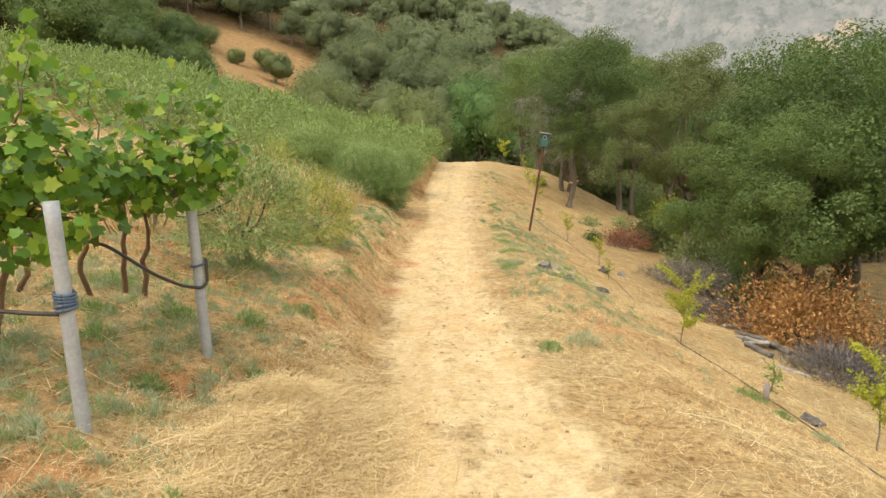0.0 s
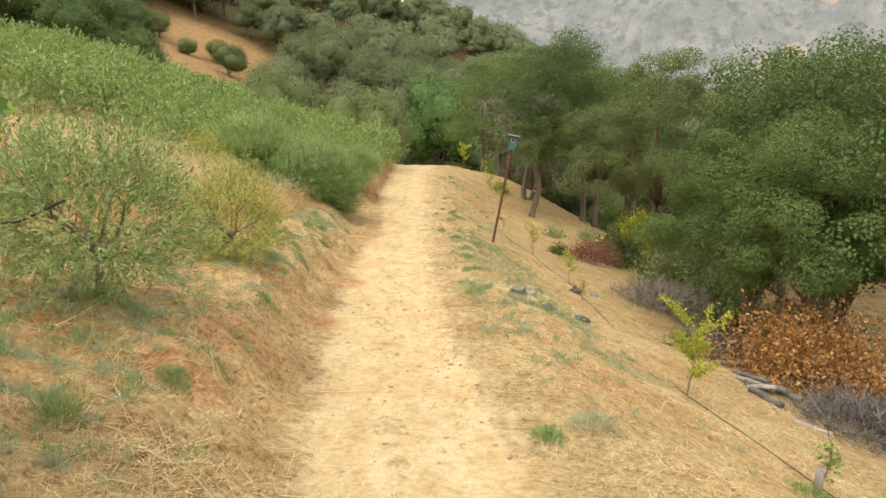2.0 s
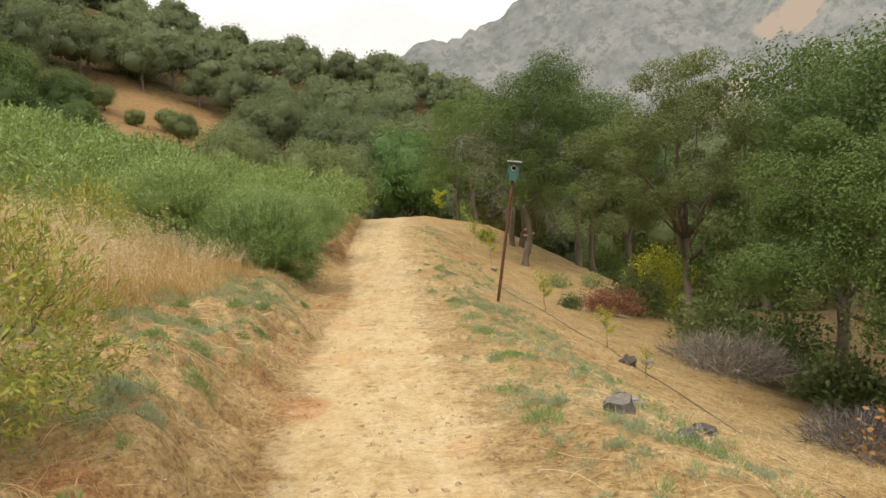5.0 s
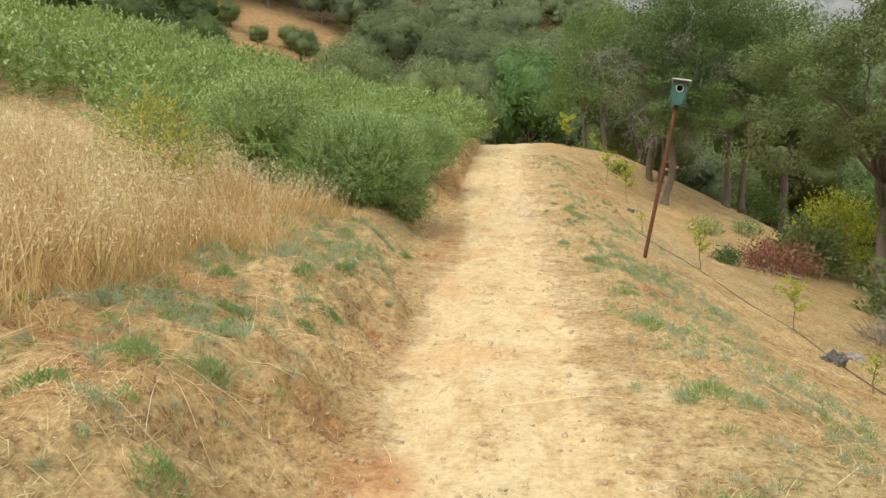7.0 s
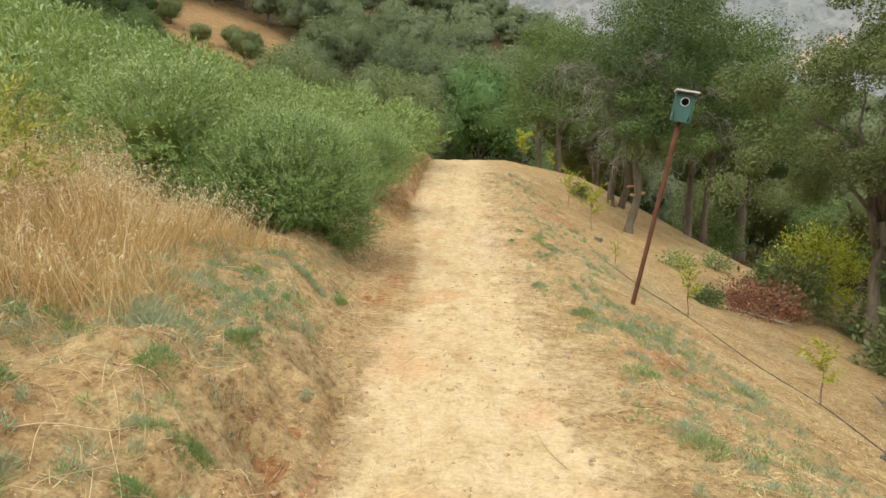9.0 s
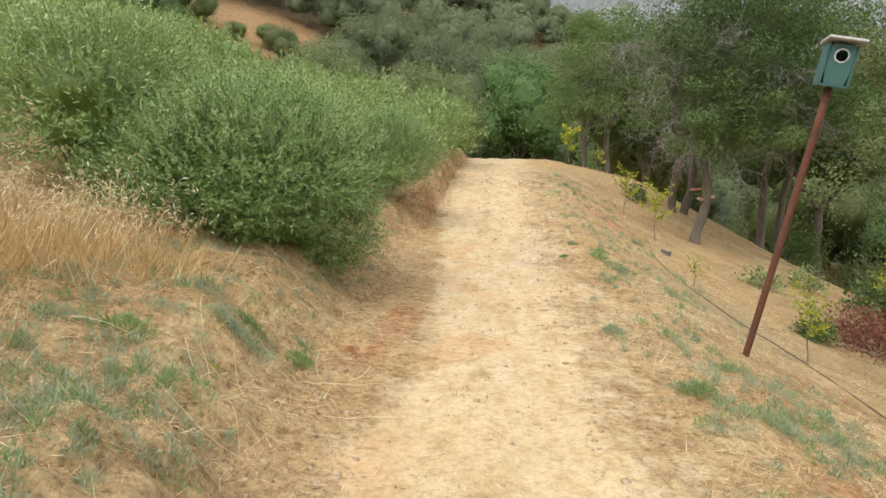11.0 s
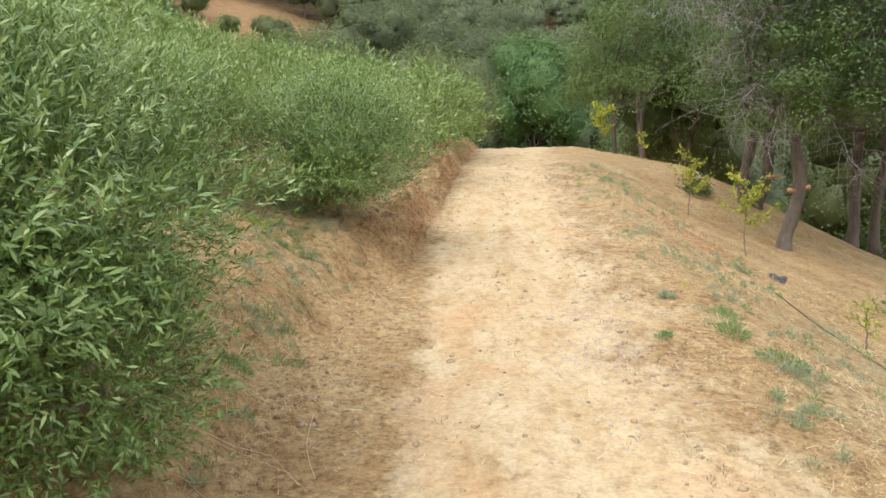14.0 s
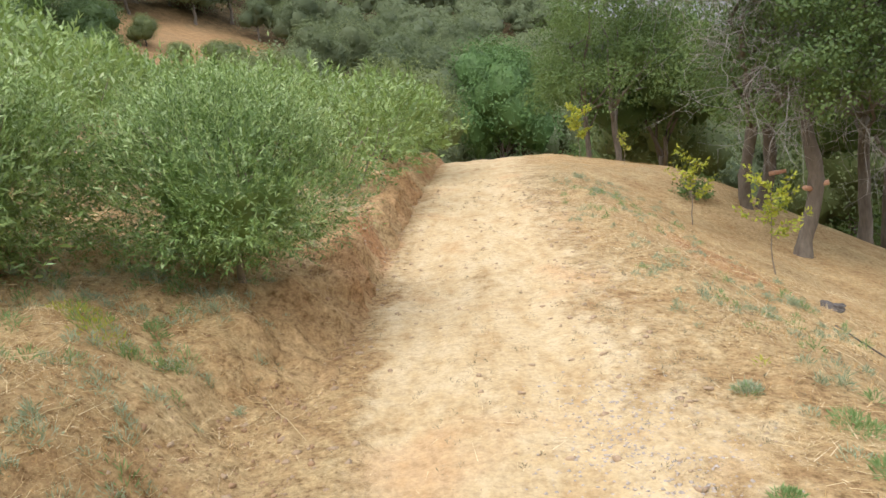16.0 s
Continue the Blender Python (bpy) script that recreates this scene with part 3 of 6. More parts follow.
# dark leaf litter under the near oaks, with their shade painted in
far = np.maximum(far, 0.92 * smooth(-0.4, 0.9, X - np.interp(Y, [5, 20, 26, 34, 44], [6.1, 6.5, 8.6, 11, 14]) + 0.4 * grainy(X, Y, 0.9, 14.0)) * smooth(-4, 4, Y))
for cx, cy, rx, ry in ((-0.75, 12.8, 0.3, 0.5), (-1.15, 13.4, 0.3, 0.25), (-1.45, 10.05, 0.5, 0.25), (-0.85, 9.9, 0.3, 0.5), (-1.15, 15.5, 0.3, 0.7), (-1.1, 20.3, 0.3, 0.6), (-1.2, 17.2, 0.25, 0.5), (-1.5, 4.3, 0.6, 0.35), (-1.3, 6.5, 0.6, 0.3), (-1.2, 7.6, 0.35, 0.4), (1.9, 8.3, 0.6, 0.8), (2.0, 18.0, 0.5, 0.9), (3.0, 30.0, 0.8, 1.4), (-0.85, 21.2, 0.2, 0.8), (-2.1, 11.2, 0.35, 0.35)):
    earth = np.maximum(earth, 0.9 * np.exp(-(((X - cx) / rx) ** 2) - ((Y - cy) / ry) ** 2) * (0.7 + 0.5 * blot))
for cx, cy in ((0.12, 7.75), (0.22, 10.8), (0.24, 6.87), (-0.18, 8.1), (0.24, 22.0), (0.27, 21.1), (-0.4, 7.2)):
    earth = np.maximum(earth, 0.5 * np.exp(-(((X - cx) / 0.13) ** 2) - ((Y - cy) / 0.2) ** 2) * (0.6 + 0.6 * blot))
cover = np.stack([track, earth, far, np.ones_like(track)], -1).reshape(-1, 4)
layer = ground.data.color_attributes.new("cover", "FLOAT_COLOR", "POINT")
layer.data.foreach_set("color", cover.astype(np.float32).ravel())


# ---- the crumbling face where the track is cut into the slope ----
def cut_bank():
    ys, us = np.arange(4.6, 43.0, 0.026), np.linspace(-0.10, 0.92, 34)
    U, V = np.meshgrid(us, ys)
    left = np.interp(V, EDGE_Y, LEFT_X) + 0.05 * wave(U * 0, V, 2.3, 1.0) + 0.03 * wave(U * 0, V, 7.0, 2.0)
    wide = np.interp(V, [5, 8, 18, 21, 25.5, 27.5, 45], [1.0, 0.95, 1.0, 1.25, 1.1, 0.62, 0.55])
    x = left - U * wide
    z = land(x, V)
    big = 1 - np.abs(grainy(x * 1.4 + z, V, 3.1, 51.0)) * 1.7
    mid_ = 1 - np.abs(grainy(x * 1.4 + 2 * z, V, 8.0, 52.0)) * 1.8
    tiny = grainy(x * 1.3 + 2 * z, V, 19.0, 53.0)
    push = 0.080 * big + 0.050 * mid_ + 0.018 * tiny
    some = np.clip(0.55 + 0.9 * grainy(x * 0, V, 0.55, 54.0) + 0.5 * grainy(x, V, 1.7, 55.0), 0.0, 1.25)
    force = np.interp(V, [4.6, 6, 12, 20, 22.5, 25.5, 27.5, 41, 43], [0, 0.4, 0.55, 0.45, 0.05, 0.35, 1.05, 1.1, 0])
    rim = smooth(-0.10, 0.12, U) * smooth(0.92, 0.62, U)
    amount = push * force * some
    x, z = x + amount * 0.75 * rim, z + (amount * 0.55 + 0.004) * rim - 0.05 * (1 - rim) - 0.03 * (1 - np.minimum(some * force * 1.6, 1)) * rim
    co = np.stack([x, V, z], -1).reshape(-1, 3)
    ny, nx = U.shape
    q = (np.arange(ny - 1)[:, None] * nx + np.arange(nx - 1)[None]).ravel()
    bank = new("cut_bank", mesh_of("cut_bank", co, np.stack([q, q + nx, q + nx + 1, q + 1], 1), GROUND, True))
    tagged(bank, "crumbling cut bank of red-brown soil beside the track", "bank", kind="structure")
    soil = np.clip((0.35 + 0.4 * some + 0.25 * big) * np.interp(V, [5, 12, 20, 24, 27.5], [0.25, 0.33, 0.33, 0.05, 0.6]), 0, 1) * smooth(0.95, 0.7, U)
    tone = np.stack([0.5 * smooth(0.15, -0.05, U), soil, np.zeros_like(U), np.ones_like(U)], -1).reshape(-1, 4)
    bank.data.color_attributes.new("cover", "FLOAT_COLOR", "POINT").data.foreach_set("color", tone.astype(np.float32).ravel())


cut_bank()


# ---- far hills behind the woods, self-lit, with pale smoke haze painted into their colour ----
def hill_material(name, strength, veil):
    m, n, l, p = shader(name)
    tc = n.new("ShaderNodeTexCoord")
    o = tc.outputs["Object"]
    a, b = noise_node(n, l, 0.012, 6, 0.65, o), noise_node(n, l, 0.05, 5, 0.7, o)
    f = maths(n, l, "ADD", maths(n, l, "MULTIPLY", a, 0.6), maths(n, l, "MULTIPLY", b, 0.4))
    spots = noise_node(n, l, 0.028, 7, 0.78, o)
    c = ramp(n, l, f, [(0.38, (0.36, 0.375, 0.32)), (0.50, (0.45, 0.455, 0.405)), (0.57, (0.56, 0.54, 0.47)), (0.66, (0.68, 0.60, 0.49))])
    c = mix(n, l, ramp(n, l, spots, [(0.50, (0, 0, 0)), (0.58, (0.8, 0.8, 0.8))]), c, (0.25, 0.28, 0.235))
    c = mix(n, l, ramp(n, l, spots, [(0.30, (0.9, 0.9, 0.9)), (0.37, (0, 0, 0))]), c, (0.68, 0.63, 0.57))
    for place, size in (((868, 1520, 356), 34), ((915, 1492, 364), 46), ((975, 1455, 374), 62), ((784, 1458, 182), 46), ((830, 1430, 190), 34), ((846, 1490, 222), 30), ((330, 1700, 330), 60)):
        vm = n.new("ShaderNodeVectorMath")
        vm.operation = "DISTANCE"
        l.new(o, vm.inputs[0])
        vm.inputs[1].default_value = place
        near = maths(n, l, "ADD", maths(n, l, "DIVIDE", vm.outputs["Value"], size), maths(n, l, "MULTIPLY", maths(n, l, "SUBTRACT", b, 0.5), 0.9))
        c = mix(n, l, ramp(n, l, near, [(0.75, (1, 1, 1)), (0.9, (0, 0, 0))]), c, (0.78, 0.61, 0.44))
    # smoke haze goes into the colour as a grey veil, and the hill glows
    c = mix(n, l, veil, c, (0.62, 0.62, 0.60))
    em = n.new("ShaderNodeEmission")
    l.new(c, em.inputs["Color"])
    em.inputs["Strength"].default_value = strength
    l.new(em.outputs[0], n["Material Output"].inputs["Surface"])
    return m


def hills():
    rng = np.random.default_rng(5)
    veils = hill_material("haze_painted_hillside", 0.57, 0.16), hill_material("haze_painted_ridge", 1.3, 0.85)
    for k, (dist, az, el) in enumerate(((1500, (-40, -6, 2.5, 4.7, 7.0, 12, 18, 30, 48, 70), (6, 9.0, 11.4, 12.4, 13.6, 15.2, 17.5, 19, 20, 14)), (2300, (-60, -10, 2, 10, 25, 60), (13, 15, 16, 14.5, 11, 8)))):
        A = np.radians(np.arange(-60, 75, 0.4))
        E = np.interp(np.degrees(A), az, el) + 0.5 * np.sin(A * 31 + k) + 0.25 * np.sin(A * 83 + 2 * k) + 0.1 * rng.normal(0, 1, len(A))
        T = np.linspace(0, 1, 14)
        AA, TT = np.meshgrid(A, T)
        H = (dist + 400) * np.tan(np.radians(np.interp(AA, A, E)))
        D = dist + TT * 400 + 40 * np.sin(AA * 24 + TT * 3)
        z = -60 + (H + 60) * TT * (1 + 0.03 * np.sin(AA * 60 + TT * 9) * (1 - TT))
        co = np.stack([D * np.sin(AA), 20 + D * np.cos(AA), z], -1).reshape(-1, 3)
        q = (np.arange(len(T) - 1)[:, None] * len(A) + np.arange(len(A) - 1)[None]).ravel()
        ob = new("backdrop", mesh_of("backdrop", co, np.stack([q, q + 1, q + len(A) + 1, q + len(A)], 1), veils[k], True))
        tagged(ob, "far self-lit hillside with scrub, bare tan clearings and painted haze", "hill", kind="structure")


hills()


# ---- the olive shrubs ----
def shrub_mesh(width, height, twigs, per, leaf, rng, material, low=0.12, up=0.7, thick=0.24, skirt=1.12, shoot=1.0, crown=False):
    """A rounded shrub: leafy shoots that point up and out, with narrow leaves along each. crown: only shoots on its
    upper outside, for the paler top.
    """
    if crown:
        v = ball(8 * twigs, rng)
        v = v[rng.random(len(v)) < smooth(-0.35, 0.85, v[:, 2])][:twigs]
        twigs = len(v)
    else:
        v = ball(twigs, rng)
        v[:, 2] = np.where(rng.random(twigs) < 0.55, np.abs(v[:, 2]), -np.abs(v[:, 2]) * 0.95)
    v[:, :2] *= np.where(v[:, 2] < 0, skirt, 1.0)[:, None]
    q = (0.78 + 0.27 * rng.random(twigs)) if crown else (0.25 + 0.75 * rng.random(twigs)) ** 0.55
    bump_r = 1 + 0.16 * np.sin(4 * np.arctan2(v[:, 1], v[:, 0]) + rng.random() * 6) * (1 - np.abs(v[:, 2])) + 0.07 * rng.normal(0, 1, twigs)
    s = v * (q * bump_r)[:, None] * np.array([width / 2, width / 2, height * 0.50]) + np.array([0, 0, height * 0.47])
    s[:, 2] = np.maximum(s[:, 2], height * low * (0.6 + rng.random(twigs)))
    d = v * np.array([0.75, 0.75, 0.5]) + np.array([0, 0, up]) * np.where(v[:, 2:] < -0.2, 0.3, 1.0) + rng.normal(0, 0.28, v.shape)
    d /= np.linalg.norm(d, axis=1)[:, None]
    ln = (0.16 + 0.2 * rng.random(twigs)) * height * 0.55 * shoot
    k = np.repeat(np.arange(twigs), per)
    t = np.tile(np.linspace(0.05, 1, per), twigs) + rng.normal(0, 0.03, len(k))
    base = s[k] + d[k] * (ln[k] * t)[:, None]
    way = d[k] * 0.75 + ball(len(k), rng) * 0.75
    L = leaf * (0.65 + 0.95 * rng.random(len(k)) ** 2)
    co, f = blades(base, way, L, L * thick, rng, 0.15, v[k] * 0.75 + np.array([0, 0, 0.75]) + rng.normal(0, 0.38, way.shape))
    return mesh_of("foliage", co, f, material)


def shrub_core(width, height, rng, material):
    """A solid core added inside a full shrub to stop light passing through its leaves."""
    co, f = core_shell(np.array([0, 0, height * 0.46]), width * 0.25, height * 0.29 / (width * 0.25), rng, 22, 13, 0.16)
    return mesh_of("inner_foliage", co, f, material)


def shrub(m, width, height, twigs, per, leaf, seed, label, material, group="", stems=7, thick=0.24, low=0.12, name="olive_shrub", skirt=1.12, shoot=1.0, trunk=0.0, spread=0.30, dense=False, tips=0.0):
    rng = np.random.default_rng(seed)
    t = thing(name, m, label, "shrub", group)
    lines = []
    if trunk:
        part("trunk", tubes_mesh("trunk", [(wander((0, 0, -0.1), (0.02, 0, trunk + 0.03), 6, 0.02, rng), np.linspace(0.034, 0.022, 6))], STEM, 7), None, t, "slender grey trunk")
    for k in range(stems):
        a = k * 2 * math.pi / stems + rng.normal(0, 0.3)
        e = np.array([math.cos(a) * width * spread, math.sin(a) * width * spread, height * (0.55 + 0.3 * rng.random())])
        b = np.array([math.cos(a) * 0.01, math.sin(a) * 0.01, trunk * rng.uniform(0.75, 1.0)]) if trunk else np.array([math.cos(a) * 0.05, math.sin(a) * 0.05, -0.1])
        w = wander(b, e, 6, 0.12, rng)
        lines.append((w, np.linspace(0.022, 0.005, 6) * height / 1.9))
        for _ in range(2 if stems > 5 else 0):
            e2 = w[3] + np.array([math.cos(a + rng.normal(0, 0.8)), math.sin(a + rng.normal(0, 0.8)), 0.5 + rng.random()]) * width * 0.17
            lines.append((wander(w[2 + _], e2, 4, 0.05, rng), np.linspace(0.010, 0.003, 4) * height / 1.9))
    for pts, rad in lines:
        part("stem", tubes_mesh("stem", [(pts, rad)], STEM, 5), None, t)
    # brightens the shrub's top by leaf colour, as if lit from above
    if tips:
        part("new_growth", shrub_mesh(width, height, int(twigs * tips), per, leaf * 0.9, rng, LIT_TOP_LEAF, low, 1.0, thick, skirt, shoot * 0.8, True), None, t, "pale silvery-green shoots with the lit top painted in")["kind"] = "stuff"
    if dense:
        part("inner_foliage", shrub_core(width, height, rng, material), None, t, "solid leaf-coloured core added to block light")
    part("foliage", shrub_mesh(width, height, twigs, per, leaf, rng, material, low, thick=thick, skirt=skirt, shoot=shoot), None, t)
    return t


def at(x, y, turn=0.0, size=1.0, dz=0.0):
    return pose(x, y, on_land(x, y, dz), 0, 0, turn) @ Matrix.Diagonal((size, size, size, 1))


OLIVE = "dense grey-green olive shrub on the dry slope"
near_olive = shrub(at(-2.5, 22.05), 2.38, 1.62, 12500, 11, 0.037, 11, "large dense olive shrub beside the track cutting", SHADED_OLIVE_LEAF, "olive shrubs", 9, 0.23, 0.05, skirt=1.25, shoot=0.75, dense=True, tips=0.25)
for _k, (_x, _y, _w, _h, _n) in enumerate(((-1.72, 22.1, 0.9, 1.0, 2300), (-2.25, 21.5, 0.95, 0.85, 2000), (-2.95, 21.6, 1.0, 0.9, 1800), (-3.6, 21.9, 1.1, 0.95, 1200))):
    _rng = np.random.default_rng(180 + _k)
    _low = shrub_mesh(_w, _h, _n, 11, 0.037, _rng, SHADED_OLIVE_LEAF, 0.0, 0.35, 0.23, 1.2, 0.9)
    _low.transform(Matrix.Translation((_x + 2.5, _y - 22.05, float(land(_x, _y) - land(-2.5, 22.05)))))
    part("low_branch", _low, None, near_olive, "dark leafy branches drooping to the ground")
shrub(at(-1.74, 26.9), 1.75, 1.5, 5200, 11, 0.035, 12, "rounded olive shrub with bare stems on the bank", SHADED_OLIVE_LEAF, "olive shrubs", 8, 0.25, 0.17, skirt=1.08, shoot=0.75, dense=True, trunk=0.3, tips=0.25)
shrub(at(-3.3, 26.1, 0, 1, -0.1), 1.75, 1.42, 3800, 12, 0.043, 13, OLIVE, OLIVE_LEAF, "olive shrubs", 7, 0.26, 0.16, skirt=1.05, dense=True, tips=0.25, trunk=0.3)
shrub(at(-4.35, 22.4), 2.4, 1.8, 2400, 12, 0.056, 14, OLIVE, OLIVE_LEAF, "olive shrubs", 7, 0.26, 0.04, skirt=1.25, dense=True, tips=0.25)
mids = [shrub(at(*p), 2.2, 1.5, 560, 9, 0.095, 20 + k, OLIVE, OLIVE_LEAF, "olive shrubs", 5, 0.3, 0.04, skirt=1.25) for k, p in enumerate(((-1.75, 32.6), (-4.2, 29.0), (-3.7, 32.9)))]
far_mids = [shrub(at(*p), 2.5, 1.7, 380, 8, 0.135, 30 + k, OLIVE, OLIVE_LEAF, "olive shrubs", 4, 0.34, 0.05, skirt=1.25) for k, p in enumerate(((-7.6, 24.8), (-10.2, 27.0)))]
rng = np.random.default_rng(3)
for row in range(12):
    for col in range(9):
        x, y = -1.9 - 2.35 * col + rng.normal(0, 0.25), 22.2 + 2.3 * row + 0.55 * col + rng.normal(0, 0.3)
        if x > -2.4 and y < 34.5 or y > 46 or any(math.hypot(x - a, y - b) < 1.6 for a, b in ((-2.32, 21.55), (-1.85, 26.75), (-3.55, 26.1), (-4.35, 22.4), (-1.75, 32.6), (-4.2, 29), (-3.7, 32.9), (-7.6, 24.8), (-10.2, 27))):
            continue
        if y > 39 and x > -1.6 or x < -19:
            continue
        src = mids[(row + col) % 3] if y < 31 and x > -8 else far_mids[(row + col) % 2]
        copy_thing(src, at(x, y, rng.uniform(0, 360), rng.uniform(0.85, 1.15)))


# ---- oaks along the ravine ----
OAK = "evergreen oak with a dense dark crown on the ravine slope"
oak(at(7.7, 15.5), 5.0, 2.25, 101, 92, 1250, 0.046, 0.13, OAK_LEAF, "dark green live oak with forked grey trunks beside dead brush", "oaks", ((-0.55, -0.2), (0.1, -0.5), (0.8, 0.0)), 0.36, 0.24, 21, lumps=0.80, hollow=0.58)
oak(at(10.6, 18.6), 8.2, 3.0, 102, 110, 400, 0.095, 0.16, OAK_LEAF, OAK, "oaks", ((0, 0), (0.7, 0.6)), 0.3)
oak(at(10.4, 13.4), 7.4, 2.8, 107, 110, 400, 0.09, 0.16, OAK_LEAF, OAK, "oaks", ((0, 0), (0.7, 0.6)), 0.3)
oak(at(9.2, 26.2), 8.2, 2.6, 103, 120, 520, 0.068, 0.13, PALE_OAK_LEAF, "thin-crowned grey-green oak with leafy low branches", "oaks", ((0, 0),), 0.35, 0.22, 18, lumps=0.75)
oak(at(13.2, 25.0), 10.0, 3.5, 104, 110, 300, 0.12, 0.17, OAK_LEAF, OAK, "oaks")


def old_oak():
    """Three leaning trunks that fork into crooked limbs, a dense dark crown, and dead twigs hanging from its shaded side."""
    rng = np.random.default_rng(105)
    g = on_land(6.12, 34.42)
    t = thing("oak_tree", Matrix.Translation((6.12, 34.42, g)), "old oak with three bare grey trunks and lichen-covered dead twigs", "tree", "oaks")
    co, f, c = crown_leaves(1.9, 8.7, 2.75, 185, 360, 0.07, rng, hollow=0.30, lumps=0.95)
    shift = np.array([1.15, 0.5, 0.0])
    co, c = co + shift, c + shift
    legs = (((0, 0, -0.3), (-0.04, 0, 0.12), (0.10, 0.02, 0.55), (0.24, 0.03, 1.05), (0.27, 0.02, 1.5), (0.17, 0.05, 2.0), (0.10, 0.1, 2.5), (0.35, 0.15, 3.3), (0.3, 0.2, 4.4)), 0.135), \
           (((0.10, 2.5, 0.1), (0.02, 2.5, 0.6), (-0.03, 2.5, 1.2), (0.06, 2.4, 1.9), (0.15, 2.3, 2.6), (-0.15, 2.0, 3.5), (-0.35, 1.6, 4.5)), 0.13), \
           (((0.38, 2.9, 0.0), (0.50, 2.85, 0.7), (0.68, 2.8, 1.3), (0.66, 2.7, 2.0), (0.52, 2.6, 2.7), (0.75, 2.2, 3.6), (1.0, 1.9, 4.8)), 0.14)
    for k, (pts, r) in enumerate(legs):
        p = np.array(pts, float)
        u = np.linspace(0, len(p) - 1, 25)
        q = np.stack([np.interp(u, np.arange(len(p)), p[:, a]) for a in range(3)], 1)
        for _ in range(3):
            q[1:-1] = (q[:-2] + 2 * q[1:-1] + q[2:]) / 4
        rad = r * np.interp(np.linspace(0, 1, 25), [0, 0.08, 0.2, 0.6, 1], [1.75, 1.25, 1.0, 0.9, 0.35]) * (1 + 0.07 * rng.normal(0, 1, 25))
        part("trunk", tubes_mesh("trunk", [(q, rad)], OAK_BARK, 12), None, t, "leaning grey furrowed trunk")
        for n in range(9):
            s0 = q[int(rng.integers(13, 24))]
            e = c[int(rng.integers(len(c)))]
            w = wander(s0, e, 9, 0.14 * np.linalg.norm(e - s0), rng, 0.05 * np.linalg.norm(e - s0))
            r0 = r * rng.uniform(0.3, 0.5)
            part("limb", tubes_mesh("limb", [(w, np.linspace(r0, r0 * 0.12, 9))], OAK_BARK, 6), None, t)
    part("crown", mesh_of("crown", co, f, OAK_LEAF), None, t, "dense dark crown of small leathery leaves")
    low, lf, _ = crown_leaves(1.9, 4.6, 1.5, 46, 300, 0.065, rng, hollow=0.2)
    part("low_foliage", mesh_of("low_foliage", low + np.array([0.25, -0.8, 0.1]), lf, OAK_LEAF), None, t, "leafy low boughs over the trunks")
    for x, y, z, dx, dy in ((0.22, 0.0, 1.28, 0.20, -0.10), (0.14, 0.0, 1.22, -0.16, -0.10), (0.62, 2.7, 1.35, 0.28, -0.18)):
        part("cut_stub", tubes_mesh("cut_stub", [([(x, y, z), (x + dx * 0.6, y + dy * 0.6, z + 0.02), (x + dx, y + dy, z + 0.04)], [0.055, 0.047, 0.045])], CUT_WOOD, 10), None, t, "sawn limb stub with a pale reddish face")
    # dead boughs, each with hanging side twigs that fork
    boughs = (((0.0, 0.3, 4.2), (-2.6, -0.9, 5.3)), ((0.0, 0.3, 4.6), (-1.9, -1.1, 4.6)), ((-0.1, 0.5, 4.4), (-1.7, -0.9, 3.6)), ((0.0, 0.2, 3.8), (-1.5, -1.0, 2.8)), ((0.1, 0.2, 3.9), (-1.0, -1.2, 2.3)), ((0.2, 0.2, 4.8), (-1.6, -0.6, 5.8)),
              ((0.3, 0.2, 4.2), (-0.6, -1.3, 3.3)), ((0.3, 0.0, 4.0), (1.4, -1.3, 2.6)), ((0.3, 0.0, 4.6), (2.3, -1.3, 4.6)), ((0.3, 0.0, 3.4), (0.9, -1.0, 1.7)), ((0.6, 0.0, 4.2), (3.0, -1.2, 3.0)), ((0.4, 0.0, 5.0), (0.2, -1.5, 5.4)), ((0.0, 0.5, 5.0), (-2.7, -0.7, 4.9)))
    fine = []
    for s0, e in boughs:
        w = wander(s0, e, 12, 0.30, rng, 0.35)
        part("dead_branch", tubes_mesh("dead_branch", [(w, np.linspace(0.026, 0.006, 12))], DEAD_TWIG, 6), None, t, "bare pale dead branch")
        for n in range(30):
            b0 = w[int(rng.integers(3, 12))]
            d = rng.normal(0, 0.42, 3) + np.array([-0.15, -0.2, -0.30])
            tw = wander(b0, b0 + d * rng.uniform(0.7, 1.5), 6, 0.10, rng)
            fine.append((tw, np.linspace(0.006, 0.0025, 6)))
            for _ in range(6):
                q0 = tw[int(rng.integers(1, 6))]
                fine.append((wander(q0, q0 + rng.normal(0, 0.20, 3) + np.array([0, 0, -0.12]), 4, 0.04, rng), np.linspace(0.0038, 0.0018, 4)))
    part("twig_tangle", tubes_mesh("twig_tangle", fine, DEAD_TWIG, 3), None, t, "tangle of grey lichen-covered dead twigs")["kind"] = "stuff"


old_oak()
oak(at(9.6, 38.5), 8.6, 3.3, 106, 115, 300, 0.115, 0.14, OAK_LEAF, OAK, "oaks", ((0, 0), (0.8, 0.3)), 0.35)
